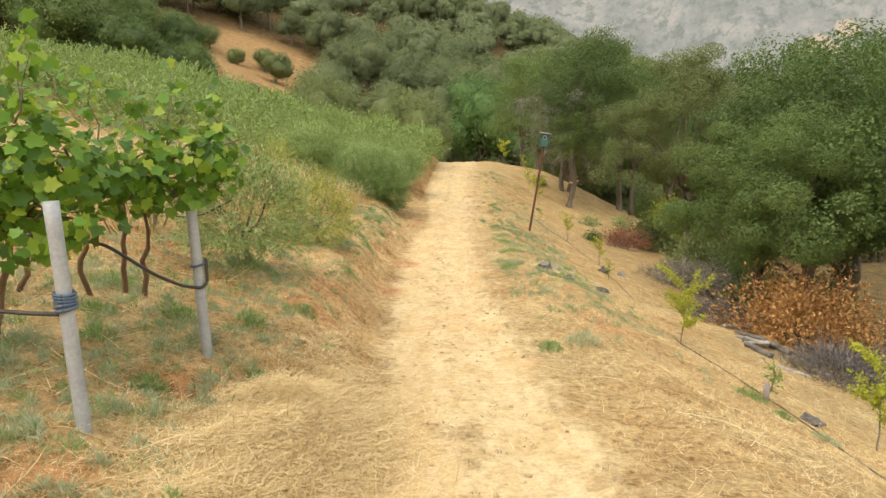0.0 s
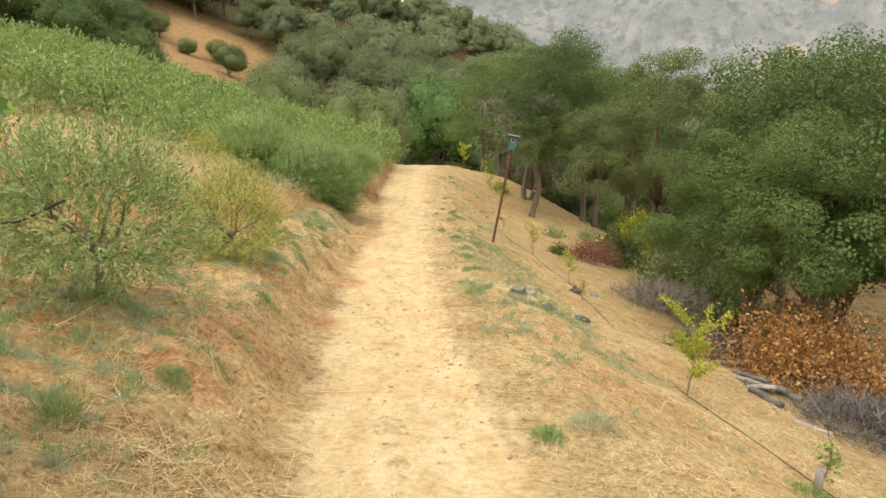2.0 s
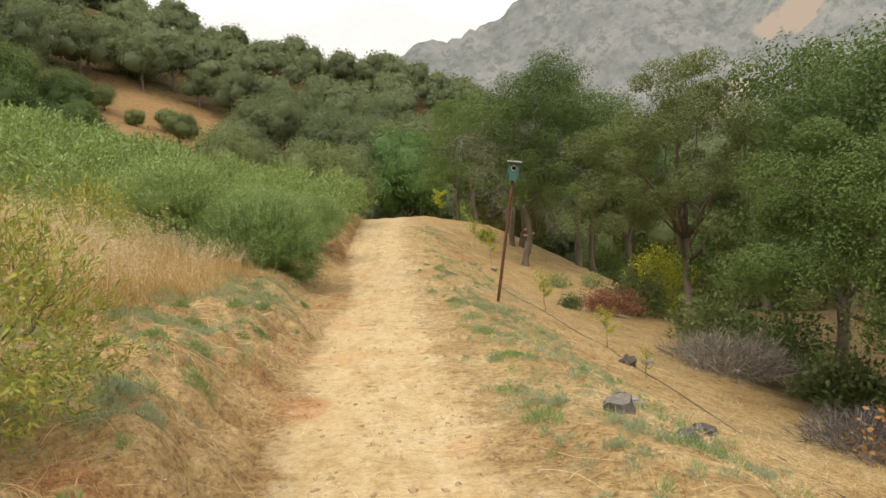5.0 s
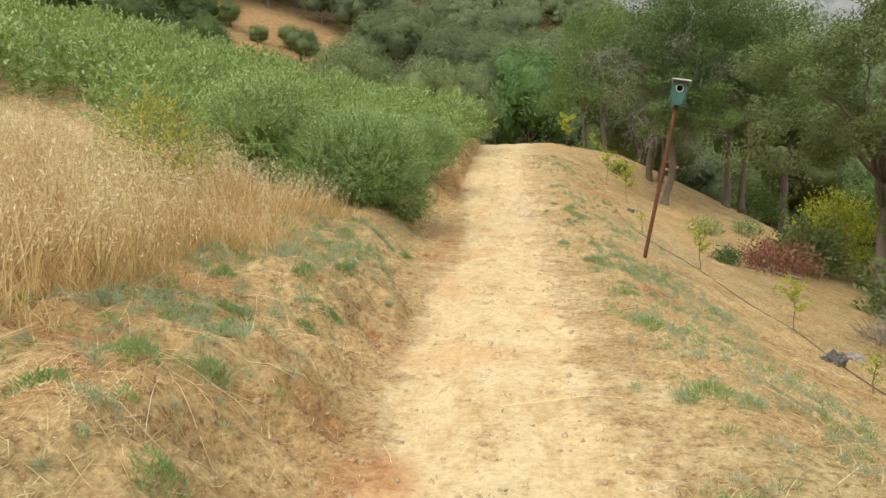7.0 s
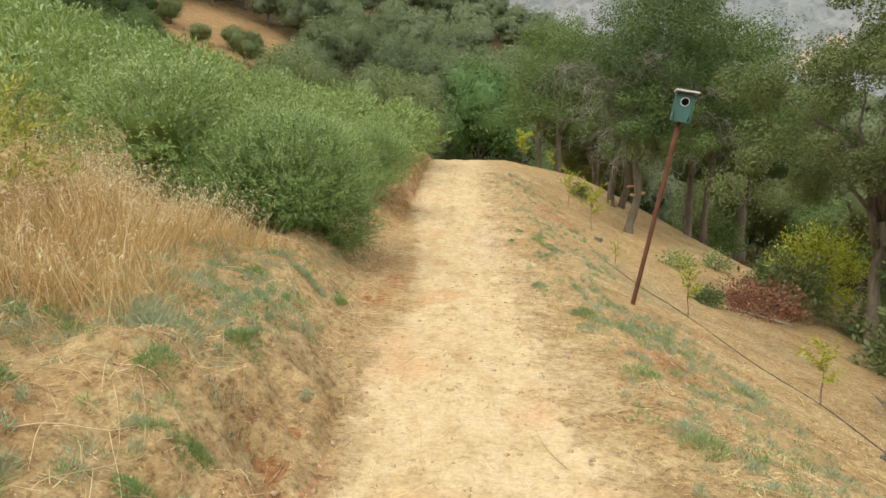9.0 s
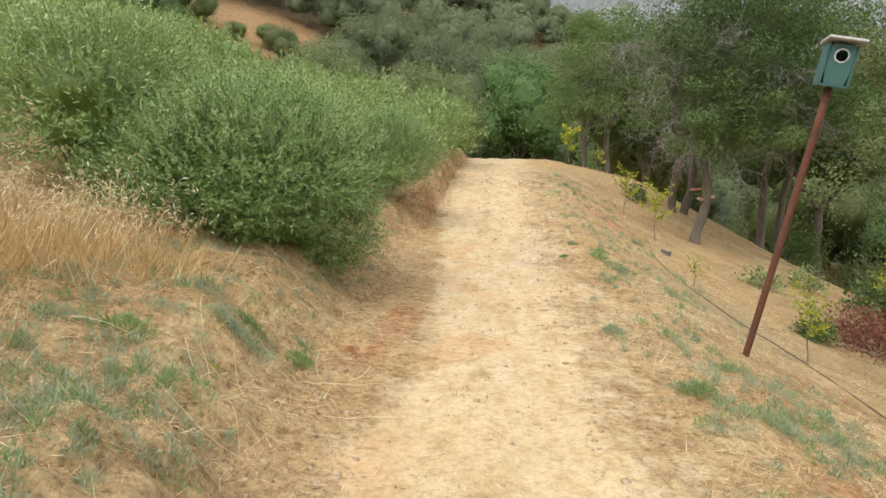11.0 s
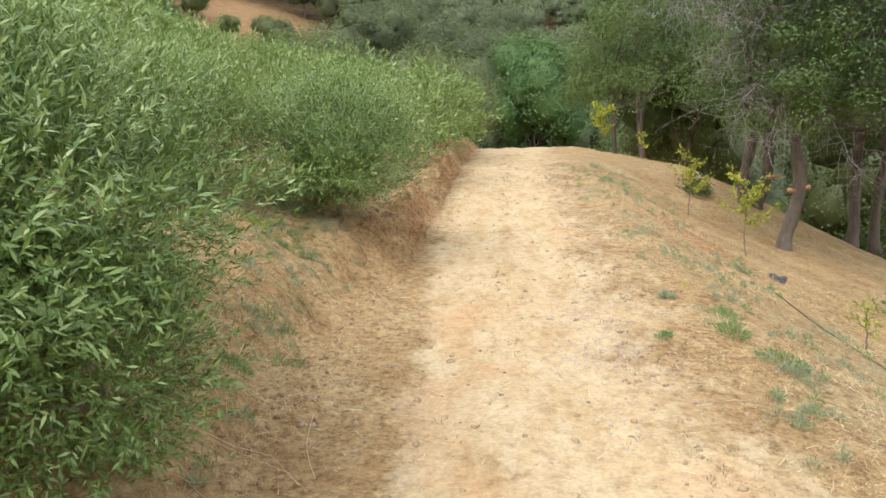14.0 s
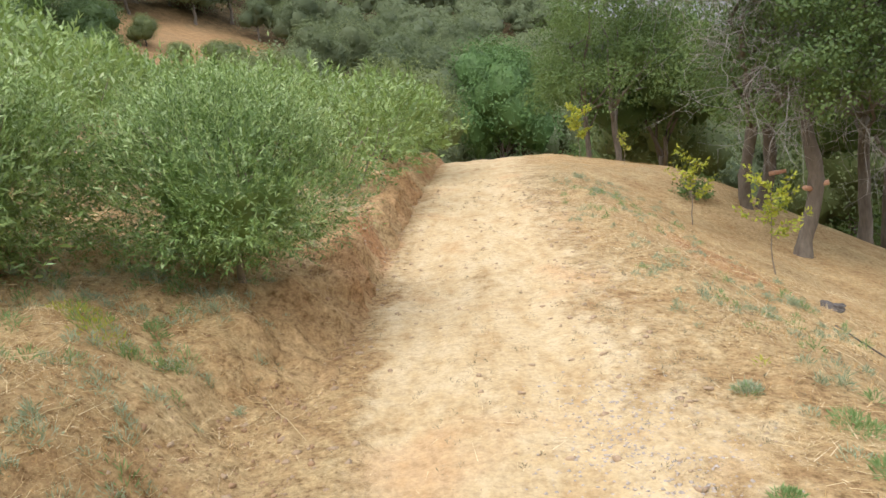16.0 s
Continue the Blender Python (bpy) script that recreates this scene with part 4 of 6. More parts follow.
protos = [oak(at(x, y), h, s, 120 + k, 15, 900, 0.19, 0.22, mt, OAK, "woodland oaks", ((0, 0),), 0.3, h0, 4, "woodland_oak", twigs=False, lobed=True)
          for k, (x, y, h, s, mt, h0) in enumerate(((-3.6, 66, 10.5, 4.5, PALE_OAK_LEAF, 0.08), (-11.5, 66, 9.5, 4.6, PALE_OAK_LEAF, 0.08), (9.5, 54, 10.5, 4.0, OAK_LEAF, 0.26), (14, 44, 9.5, 4.0, OAK_LEAF, 0.24)))]
oak(at(3.7, 76), 16.5, 4.4, 131, 20, 1100, 0.24, 0.25, BROAD_LEAF, "tall broad-leaved tree with a bright green full crown", "woodland oaks", ((0, 0),), 0.3, 0.14, 5, "broadleaf_tree", twigs=False, lobed=True)
oak(at(6.55, 50.3), 9.6, 3.5, 132, 95, 300, 0.12, 0.14, OAK_LEAF, "slender oak with a bare grey trunk behind the brow", "oaks", ((0, 0), (-0.9, 1.2)), 0.36, 0.26, 14)
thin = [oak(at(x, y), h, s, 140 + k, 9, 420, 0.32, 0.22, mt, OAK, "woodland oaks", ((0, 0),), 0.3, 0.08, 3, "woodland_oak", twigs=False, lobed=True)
        for k, (x, y, h, s, mt) in enumerate(((-14, 82, 10, 4.7, FAR_HAZE_LEAF), (20, 92, 9.5, 4.8, FAR_HAZE_LEAF), (8.5, 88, 11, 4.6, FAR_HAZE_LEAF)))]
taken = [(-14, 82), (20, 92), (8.5, 88), (-3.6, 66), (-11.5, 66), (9.5, 54), (14, 44), (3.7, 76), (6.55, 50.3)]
rng = np.random.default_rng(9)
for _ in range(4000):
    r, a = math.sqrt(rng.uniform(34 ** 2, 112 ** 2)), rng.uniform(-46, 48)
    x, y = r * math.sin(math.radians(a)), 20 + r * math.cos(math.radians(a))
    if (x < 9 and r < 41 + 10 * (x < 3)) or (x < -2.5 and r < 58 - 0.2 * x) or math.hypot(x - 6.1, y - 34.4) < 7 or y < 30 and x < 14:
        continue
    if -6 < x < 8.5 and 53 < y < 72 and x - 0.05 * y > -7.5:
        continue
    bare = ((r - BARE_R) / 19) ** 2 + ((a + 19) / 8.0) ** 2 < 1.0 or (r < BARE_R and -31 < a < -11.5)
    if bare or any(math.hypot(x - p, y - q) < 4.9 for p, q in taken):
        continue
    taken.append((x, y))
    copy_thing(protos[int(rng.integers(4))] if r < 52 else thin[int(rng.integers(3))], at(x, y, rng.uniform(0, 360), rng.uniform(0.65, 1.1), -0.2))
    if len(taken) > 200:
        break

for x, y, s in ((-23.2, 82.7, 0.40), (-32.5, 84, 0.85), (-23, 95, 0.6), (-38, 80, 0.8), (-29, 98, 0.35), (-33.5, 100, 0.5), (-34, 78, 0.5), (-35, 92, 0.75), (-40, 92, 0.9), (-36, 86, 0.55), (-43, 84, 0.8), (-26, 101, 0.5)):
    copy_thing(protos[1], at(x, y, 40 * s * x, s, -0.2 - 1.2 * s))


for x, y, s in ((-30.5, 74, 0.95), (-28.5, 79, 0.8), (-31, 83, 0.9), (-33, 72, 1.15), (-38.5, 70, 1.25), (-36.5, 79, 1.2), (-43, 75, 1.3), (-46, 69, 1.2)):
    copy_thing(protos[3], at(x, y, 31 * x, s, -1.0))


def far_woods():
    """The woods on the hill beyond: too many trees to count."""
    rng = np.random.default_rng(21)
    kinds = [lobed_crown(0.2, 8.4, 4.6, 6, 75, 0.55, rng)[:2] for _ in range(5)]
    cos, fs, base, placed = [], [], 0, []
    while len(placed) < 540:
        r, a = math.sqrt(rng.uniform(100 ** 2, 225 ** 2)), rng.uniform(-46, 40)
        x, y = r * math.sin(math.radians(a)), 20 + r * math.cos(math.radians(a))
        placed.append(0)
        if ((r - BARE_R) / 18) ** 2 + ((a + 19) / 8.0) ** 2 < 1.0:
            continue
        c, f = kinds[int(rng.integers(5))]
        s, g = rng.uniform(0.7, 1.2), rng.uniform(0, 6.28)
        rot = np.array([[math.cos(g), -math.sin(g), 0], [math.sin(g), math.cos(g), 0], [0, 0, rng.uniform(0.85, 1.25)]])
        cos.append(c @ rot.T * s + np.array([x, y, on_land(x, y)]))
        fs.append(f + base)
        base += len(c)
    ob = new("far_woods", mesh_of("far_woods", np.concatenate(cos), np.concatenate(fs), FAR_HAZE_LEAF))
    tagged(ob, "oak woodland covering the hill beyond the ravine", "woods", kind="stuff")


far_woods()


# ---- the owl box on its leaning pole ----
def box_bm(sx, sy, sz, bevel=0.006, at_=(0, 0, 0)):
    bm = bmesh.new()
    bmesh.ops.create_cube(bm, size=1, matrix=Matrix.Translation(at_) @ Matrix.Diagonal((sx, sy, sz, 1)))
    bmesh.ops.bevel(bm, geom=bm.edges[:], offset=bevel, segments=2, affect="EDGES")
    return bm


def nest_box():
    foot, top = Vector((2.62, 21.8, on_land(2.62, 21.8))), Vector((3.03, 21.47, 1.32))
    way = (top - foot).normalized()
    t = thing("nest_box", Matrix.Translation(foot) @ way.to_track_quat("Z", "Y").to_matrix().to_4x4(), "green wooden nest box with pale lid on a leaning pole", "birdhouse")
    inv = t.matrix_world.inverted()
    n = (top - foot).length
    pts = [(0, 0, z) for z in np.linspace(-0.3, n, 9)]
    part("pole", tubes_mesh("pole", [(pts, [0.034] * 9)], RUST, 10), None, t, "rusty red-brown steel pole")
    # the box keeps the pole's tilt; its front looks back along the track
    front = (inv.to_3x3() @ Vector((-0.25, -1, 0)))
    front.z = 0
    ang = math.atan2(front.x, -front.y)
    seat = Matrix.Translation((0, 0, n - 0.02)) @ Matrix.Rotation(ang, 4, "Z")
    w, d, h = 0.25, 0.25, 0.35
    pieces = (("floor_board", (w, d, 0.02), (0, 0, 0.01), TEAL), ("side_board", (0.02, d, h), (-w / 2 + 0.01, 0, h / 2 + 0.02), TEAL), ("side_board", (0.02, d, h), (w / 2 - 0.01, 0, h / 2 + 0.02), TEAL),
              ("back_board", (w - 0.044, 0.02, h), (0, d / 2 - 0.01, h / 2 + 0.02), TEAL))
    for name, size, c, mt in pieces:
        ob = part(name, box_bm(*size, 0.004, c), mt, t, "weathered dark green board")
        ob.matrix_local = seat
    bm = bmesh.new()
    ring, hole = 20, 0.05
    zc = h * 0.72 + 0.02
    a = [bm.verts.new((hole * math.cos(k * 2 * math.pi / ring), -d / 2, zc + hole * math.sin(k * 2 * math.pi / ring))) for k in range(ring)]
    def edge_point(k):
        q = k * 2 * math.pi / ring
        c, s = math.cos(q), math.sin(q)
        x1, x2, z1, z2 = -w / 2 + 0.024, w / 2 - 0.024, 0.02, h + 0.02
        f = min((x2 if c > 0 else x1) / c if abs(c) > 1e-6 else 9, ((z2 if s > 0 else z1) - zc) / s if abs(s) > 1e-6 else 9)
        return (c * f, -d / 2, zc + s * f)
    o = [bm.verts.new(edge_point(k)) for k in range(ring)]
    for k in range(ring):
        bm.faces.new((a[k], o[k], o[(k + 1) % ring], a[(k + 1) % ring]))
    g = bmesh.ops.extrude_face_region(bm, geom=bm.faces[:])
    bmesh.ops.translate(bm, verts=[v for v in g["geom"] if isinstance(v, bmesh.types.BMVert)], vec=(0, 0.02, 0))
    bmesh.ops.recalc_face_normals(bm, faces=bm.faces[:])
    fb = part("front_board", bm, TEAL, t, "dark green front with a round entrance hole")
    fb.matrix_local = seat
    bm = bmesh.new()
    r2 = [bm.verts.new(((hole + 0.012) * math.cos(k * 2 * math.pi / ring), -d / 2 - 0.006, zc + (hole + 0.012) * math.sin(k * 2 * math.pi / ring))) for k in range(ring)]
    r1 = [bm.verts.new((hole * math.cos(k * 2 * math.pi / ring), -d / 2 - 0.006, zc + hole * math.sin(k * 2 * math.pi / ring))) for k in range(ring)]
    for k in range(ring):
        bm.faces.new((r1[k], r2[k], r2[(k + 1) % ring], r1[(k + 1) % ring]))
    g = bmesh.ops.extrude_face_region(bm, geom=bm.faces[:])
    bmesh.ops.translate(bm, verts=[v for v in g["geom"] if isinstance(v, bmesh.types.BMVert)], vec=(0, 0.0055, 0))
    rim = part("hole_rim", bm, LID, fb, "pale ring round the hole")
    lid = part("lid", box_bm(w + 0.06, d + 0.12, 0.022, 0.004, (0, -0.03, 0)), LID, t, "pale grey overhanging lid")
    lid.matrix_local = seat @ pose(0, 0, h + 0.045, -6, 0, 0)


nest_box()


# ---- posts, vines and hoses at the vineyard's end ----
def hose(name, pts, r, label, mt=HOSE, kind_="hose"):
    t = thing(name, Matrix.Identity(4), label, kind_)
    p = np.array(pts, float)
    u = np.linspace(0, len(p) - 1, (len(p) - 1) * 8 + 1)
    q = np.stack([np.interp(u, np.arange(len(p)), p[:, k]) for k in range(3)], 1)
    for _ in range(3):
        q[1:-1] = (q[:-2] + 2 * q[1:-1] + q[2:]) / 4
    part("pipe", tubes_mesh("pipe", [(q, [r] * len(q))], mt, 8), None, t)
    return t


def vine_post(foot, top, label, coil):
    f, t_ = Vector(foot), Vector(top)
    t = thing("vine_post", Matrix.Translation(f) @ (t_ - f).normalized().to_track_quat("Z", "Y").to_matrix().to_4x4(), label, "post", "vine posts")
    n = (t_ - f).length
    part("post", tubes_mesh("post", [([(0, 0, z) for z in np.linspace(-0.25, n, 12)], 0.034 * np.array([1.05, 1, 1, 1, 0.98, 1, 1, 0.98, 1, 1, 1, 1.04]))], POST_METAL, 14), None, t, "weathered grey round post")
    for k in range(coil):
        a = np.linspace(0, 2 * math.pi, 25)
        z = n * 0.585 + 0.018 * (k - coil / 2)
        ring = np.stack([0.043 * np.cos(a), 0.043 * np.sin(a), z + 0.006 * np.sin(a + k)], 1)
        part("tie", tubes_mesh("tie", [(ring, [0.0085] * 25)], TIE, 6), None, t, "dark blue tie wound round the post")
    return t


P1, P2 = (-1.66, 3.40), (-1.545, 4.72)
vine_post((*P1, on_land(*P1)), (-1.695, 3.39, 1.245), "grey round vine post with a blue hose tie", 5)
vine_post((*P2, on_land(*P2)), (-1.575, 4.7, 1.18), "grey round vine post holding the drip hose", 1)
hose("drip_hose", [(-2.75, 3.25, 0.86), (-2.3, 3.4, 0.78), (-1.90, 3.44, 0.725), (-1.71, 3.385, 0.73)], 0.011, "black drip hose sagging to the tied post")
hose("drip_hose", [(-2.95, 4.5, 0.98), (-2.4, 4.45, 0.96), (-2.05, 4.5, 0.90), (-1.80, 4.6, 0.68), (-1.66, 4.67, 0.59), (-1.535, 4.675, 0.57), (-1.505, 4.71, 0.60), (-1.515, 4.73, 0.76)], 0.011, "black drip hose looping to the second post")
hose("drip_hose", [(-2.9, 6.9, 0.96), (-2.5, 6.8, 0.82), (-2.25, 6.75, 0.84), (-1.95, 6.7, 0.98)], 0.009, "thin black drip hose hanging behind the posts")

LEAF_BM = bmesh.new()
_v = [LEAF_BM.verts.new(c) for c in ((0, 0, 0), (0.30, -0.12, 0.02), (0.52, 0.12, 0.05), (0.40, 0.30, 0.03), (0.55, 0.55, 0.07), (0.28, 0.62, 0.02), (0, 1.0, -0.06), (-0.28, 0.62, 0.02), (-0.55, 0.55, 0.07), (-0.40, 0.30, 0.03), (-0.52, 0.12, 0.05), (-0.30, -0.12, 0.02), (0, 0.42, -0.04))]
for _k2 in range(12):
    LEAF_BM.faces.new((_v[12], _v[_k2], _v[(_k2 + 1) % 12]))
LEAF_ME = bpy.data.meshes.new("leaf")
LEAF_BM.to_mesh(LEAF_ME)
LEAF_BM.free()
LEAF_ME.materials.append(VINE_LEAF)
for _p in LEAF_ME.polygons:
    _p.use_smooth = True


def grape_vine(foot, head, clusters, shoots, seed, label):
    rng = np.random.default_rng(seed)
    b = np.array([*foot, on_land(*foot)])
    t = thing("grape_vine", Matrix.Translation(Vector(b)), label, "vine", "grape vines")
    h = np.array(head) - b
    part("trunk", tubes_mesh("trunk", [(wander((0, 0, -0.15), h, 9, 0.07, rng), np.linspace(0.022, 0.016, 9))], VINE_BARK, 8), None, t, "dark shaggy vine trunk")
    for c, rad, n in clusters:
        c = np.array(c) - b
        for _ in range(3):
            e = c + rng.normal(0, 0.4, 3) * np.array(rad)
            part("cane", tubes_mesh("cane", [(wander(h, e, 7, 0.12, rng, 0.08), np.linspace(0.012, 0.004, 7))], VINE_BARK, 5), None, t)
        for _ in range(n):
            d = ball(1, rng)[0]
            p = c + d * np.array(rad) * (0.45 + 0.55 * rng.random() ** 0.5)
            leaf_at(t, p, d, rng)
    for s0, s1 in shoots:
        s0, s1 = np.array(s0) - b, np.array(s1) - b
        w = wander(s0, s1, 8, 0.06, rng)
        part("shoot", tubes_mesh("shoot", [(w, np.linspace(0.006, 0.002, 8))], STEM, 5), None, t, "green shoot")
        for k in range(1, 8):
            for _ in range(3):
                leaf_at(t, w[k] + rng.normal(0, 0.045, 3), ball(1, rng)[0], rng, 0.95)
    return t


def leaf_at(t, p, d, rng, size=1.0):
    ob = part("leaf", LEAF_ME, None, t)
    s = size * rng.uniform(0.05, 0.088)
    face = Vector(d * 0.8 + np.array([0, -0.25, 0.45]) + rng.normal(0, 0.35, 3)).normalized()
    m = face.to_track_quat("Z", "Y").to_matrix().to_4x4()
    ob.matrix_local = Matrix.Translation(Vector(p)) @ m @ Matrix.Rotation(rng.uniform(0, 6.28), 4, "Z") @ Matrix.Diagonal((s, s, s, 1))


grape_vine((-2.62, 5.4), (-2.35, 4.9, 1.12), [((-2.05, 3.85, 1.42), (0.32, 0.42, 0.34), 230), ((-2.0, 3.6, 1.10), (0.32, 0.25, 0.20), 60)],
           [((-1.95, 3.6, 1.6), (-1.83, 3.55, 2.03)), ((-2.1, 3.7, 1.6), (-2.15, 3.6, 1.95))], 41, "leafy grape vine with broad bright leaves over a post")
grape_vine((-2.56, 5.75), (-2.2, 5.1, 1.12), [((-1.80, 4.5, 1.40), (0.26, 0.3, 0.26), 110), ((-1.43, 4.85, 1.40), (0.19, 0.22, 0.22), 100), ((-1.70, 4.72, 1.18), (0.24, 0.15, 0.11), 40)],
           [((-1.62, 4.6, 1.45), (-1.58, 4.55, 1.92)), ((-1.95, 4.4, 1.5), (-1.97, 4.3, 1.92))], 42, "grape vine trained between two grey posts")
grape_vine((-3.05, 5.2), (-2.7, 4.7, 1.1), [((-2.45, 3.75, 1.36), (0.36, 0.42, 0.44), 190), ((-2.15, 4.55, 1.36), (0.32, 0.35, 0.32), 110)],
           [((-2.4, 3.6, 1.6), (-2.45, 3.5, 1.98)), ((-1.72, 4.45, 1.5), (-1.76, 4.4, 1.85))], 43, "spreading grape vine heavy with green and yellowing leaves")

grape_vine((-2.75, 4.3), (-2.3, 4.0, 1.05), [((-2.2, 4.1, 1.30), (0.55, 0.35, 0.26), 170), ((-1.95, 3.95, 1.06), (0.30, 0.28, 0.13), 60), ((-2.55, 3.6, 1.0), (0.30, 0.25, 0.22), 50)],
           [((-2.0, 4.2, 1.5), (-2.02, 4.1, 1.86))], 44, "old grape vine with shaded inner leaves between the posts")

grape_vine((-2.9, 4.0), (-2.5, 3.8, 1.1), [((-2.15, 3.7, 1.48), (0.45, 0.3, 0.28), 150), ((-2.5, 3.9, 1.2), (0.35, 0.4, 0.3), 140)],
           [((-1.98, 3.75, 1.6), (-1.93, 3.7, 1.95))], 45, "leafy grape vine with crowded green leaves")
grape_vine((-2.35, 5.6), (-2.0, 5.0, 1.15), [((-1.62, 4.75, 1.36), (0.34, 0.25, 0.24), 170), ((-1.95, 4.6, 1.22), (0.28, 0.2, 0.2), 110)],
           [((-1.48, 4.85, 1.5), (-1.42, 4.8, 1.8))], 46, "grape vine with dense leaves about the second post")

# ---- young shrubs between the vines and the oat patch ----
shrub(at(-2.0, 7.2), 1.2, 1.15, 1700, 11, 0.044, 51, "young olive tree with a forked grey trunk", YOUNG_LEAF, "young olives", 8, 0.24, 0.16, skirt=1.2, trunk=0.32, spread=0.4)
shrub(at(-1.88, 10.26), 1.05, 1.18, 1050, 11, 0.044, 52, "young olive tree with a straight grey stem and orange-yellow leaves", SPRAY_LEAF, "young olives", 7, 0.24, 0.18, skirt=1.15, trunk=0.42, spread=0.4)
shrub(at(-3.6, 8.8), 1.2, 1.3, 420, 12, 0.055, 53, "young sparse olive shrub in tall dry grass", YOUNG_LEAF, "young olives", 6, 0.26, 0.2)
shrub(at(-4.6, 18.6), 1.2, 1.25, 420, 11, 0.06, 55, "yellowing shrub at the edge of the olive plot", SPRAY_LEAF, "", 5, 0.3, 0.2, "yellow_shrub")
shrub(at(9.8, 29.6, 0, 1), 1.9, 2.0, 900, 10, 0.085, 56, "tall shrub with yellow-green leaves under the oaks", YELLOW_LEAF, "", 6, 0.45, 0.15, "yellow_shrub", 0.8, 2.0)


# ---- saplings planted down the slope ----
def sapling(x, y, h, seed, label, guard=False, n=90, leaf=0.055, mt=YELLOW_LEAF, wide=1.0):
    rng = np.random.default_rng(seed)
    t = thing("sapling", at(x, y), label, "sapling", "saplings")
    w = wander((0, 0, -0.1), (rng.normal(0, 0.04), rng.normal(0, 0.04), h), 9, 0.04, rng)
    part("stem", tubes_mesh("stem", [(w, np.linspace(0.011, 0.003, 9))], STEM, 6), None, t, "slender brown stem")
    base, way = [], []
    twigs = 8 + min(10, n // 60)
    for k in range(twigs):
        s = w[(3 if y < 12 else 4) + k % 5]
        a = k * 2.4 + rng.normal(0, 0.3)
        e = s + np.array([math.cos(a), math.sin(a), rng.uniform(0.35, 0.95)]) * h * wide * rng.uniform(0.14, 0.27) * (1.15 - 0.08 * (k % 6))
        tw = wander(s, e, 9, 0.03, rng)
        part("twig", tubes_mesh("twig", [(tw, np.linspace(0.005, 0.0015, 9))], STEM, 4), None, t)
        for q in tw[1:]:
            for _ in range(max(1, n // (twigs * 6))):
                base.append(q + rng.normal(0, 0.022, 3))
                way.append(rng.normal(0, 0.7, 3) + (e - s) / np.linalg.norm(e - s) * 0.6 + np.array([0, 0, -0.15]))
    for q in w[5:]:
        for _ in range(5):
            base.append(q + rng.normal(0, 0.02, 3))
            way.append(rng.normal(0, 0.7, 3) + np.array([0, 0, 0.6]))
    base, way = np.array(base), np.array(way)
    L = leaf * (0.7 + 0.6 * rng.random(len(base)))
    co, f = blades(base, way, L, L * 0.5, rng)
    part("foliage", mesh_of("foliage", co, f, mt), None, t)
    if guard:
        part("guard", tubes_mesh("guard", [([(0, 0, z) for z in (-0.03, 0.1, 0.2)], [0.035, 0.036, 0.035])], GREY_WOOD, 10), None, t, "short pale tree guard")
    return t


YOUNG = "yellow-green young tree planted on the dry slope"
for k, (x, y, h, n, leaf) in enumerate(((3.43, 10.0, 1.0, 1500, 0.040), (4.42, 19.9, 0.68, 330, 0.045), (4.15, 23.6, 0.85, 330, 0.05), (4.2, 31.3, 1.2, 420, 0.07), (4.0, 34.1, 1.15, 300, 0.075),
                                       (3.43, 41.5, 1.35, 380, 0.11), (3.6, 26.5, 0.45, 80, 0.05), (4.45, 40.8, 0.8, 60, 0.08), (4.5, 7.1, 1.0, 1100, 0.042), (4.0, 17.0, 0.42, 90, 0.05))):
    sapling(x, y, h, 70 + k, YOUNG, False, n, leaf, YELLOW_LEAF, 1.5 if y < 12 else 1.4 if y < 38 else 1.1)
sapling(3.62, 7.75, 0.42, 90, "small green seedling in a short pale guard", True, 60, 0.05, OLIVE_LEAF)
hose("irrigation_hose", [(x, y, on_land(x, y, 0.012)) for x, y in ((3.55, 5.2), (3.62, 6.2), (3.72, 7.2), (3.55, 8.6), (3.40, 10.1), (3.6, 12.0), (3.85, 14.2), (4.05, 16.2), (4.22, 18.1), (4.38, 19.8), (4.30, 21.4), (4.12, 22.8), (3.95, 23.7), (3.62, 24.6), (3.3, 25.6), (3.22, 26.8), (3.3, 28.2))], 0.0065, "black irrigation hose lying down the row of saplings")


# ---- dead brush, logs and stones ----
def bush(x, y, w, h, n, leaf, mt, seed, name, label, twig_mt=STEM, thick=0.5):
    rng = np.random.default_rng(seed)
    t = thing(name, at(x, y), label, "bush")
    for k in range(9):
        a = k * 0.7 + rng.normal(0, 0.2)
        e = np.array([math.cos(a) * w * rng.uniform(0.25, 0.5), math.sin(a) * w * rng.uniform(0.25, 0.5), h * rng.uniform(0.5, 1.0)])
        part("stem", tubes_mesh("stem", [(wander((0, 0, -0.08), e, 6, 0.12, rng), np.linspace(0.014, 0.004, 6))], twig_mt, 5), None, t)
    v = ball(n, rng)
    v[:, 2] = np.abs(v[:, 2])
    lump = 1 + 0.2 * np.sin(5 * np.arctan2(v[:, 1], v[:, 0])) + 0.12 * rng.normal(0, 1, n)
    p = v * ((0.3 + 0.7 * rng.random(n)) ** 0.6 * lump)[:, None] * np.array([w / 2, w / 2, h])
    L = leaf * (0.6 + 0.8 * rng.random(n))
    co, f = blades(p, v + rng.normal(0, 0.9, v.shape), L, L * thick, rng)
    part("foliage", mesh_of("foliage", co, f, mt), None, t)
    return t


bush(7.0, 13.5, 3.0, 1.4, 12000, 0.07, BROWN_LEAF, 61, "dead_bush", "heap of dead brush with curled rust-brown leaves")
bush(6.9, 26.8, 2.1, 0.75, 4200, 0.065, RED_LEAF, 62, "red_bush", "low bush with dark red autumn leaves on the slope")
bush(5.55, 26.3, 0.7, 0.4, 700, 0.07, OAK_LEAF, 63, "green_bush", "small dark green bush beside a red one")
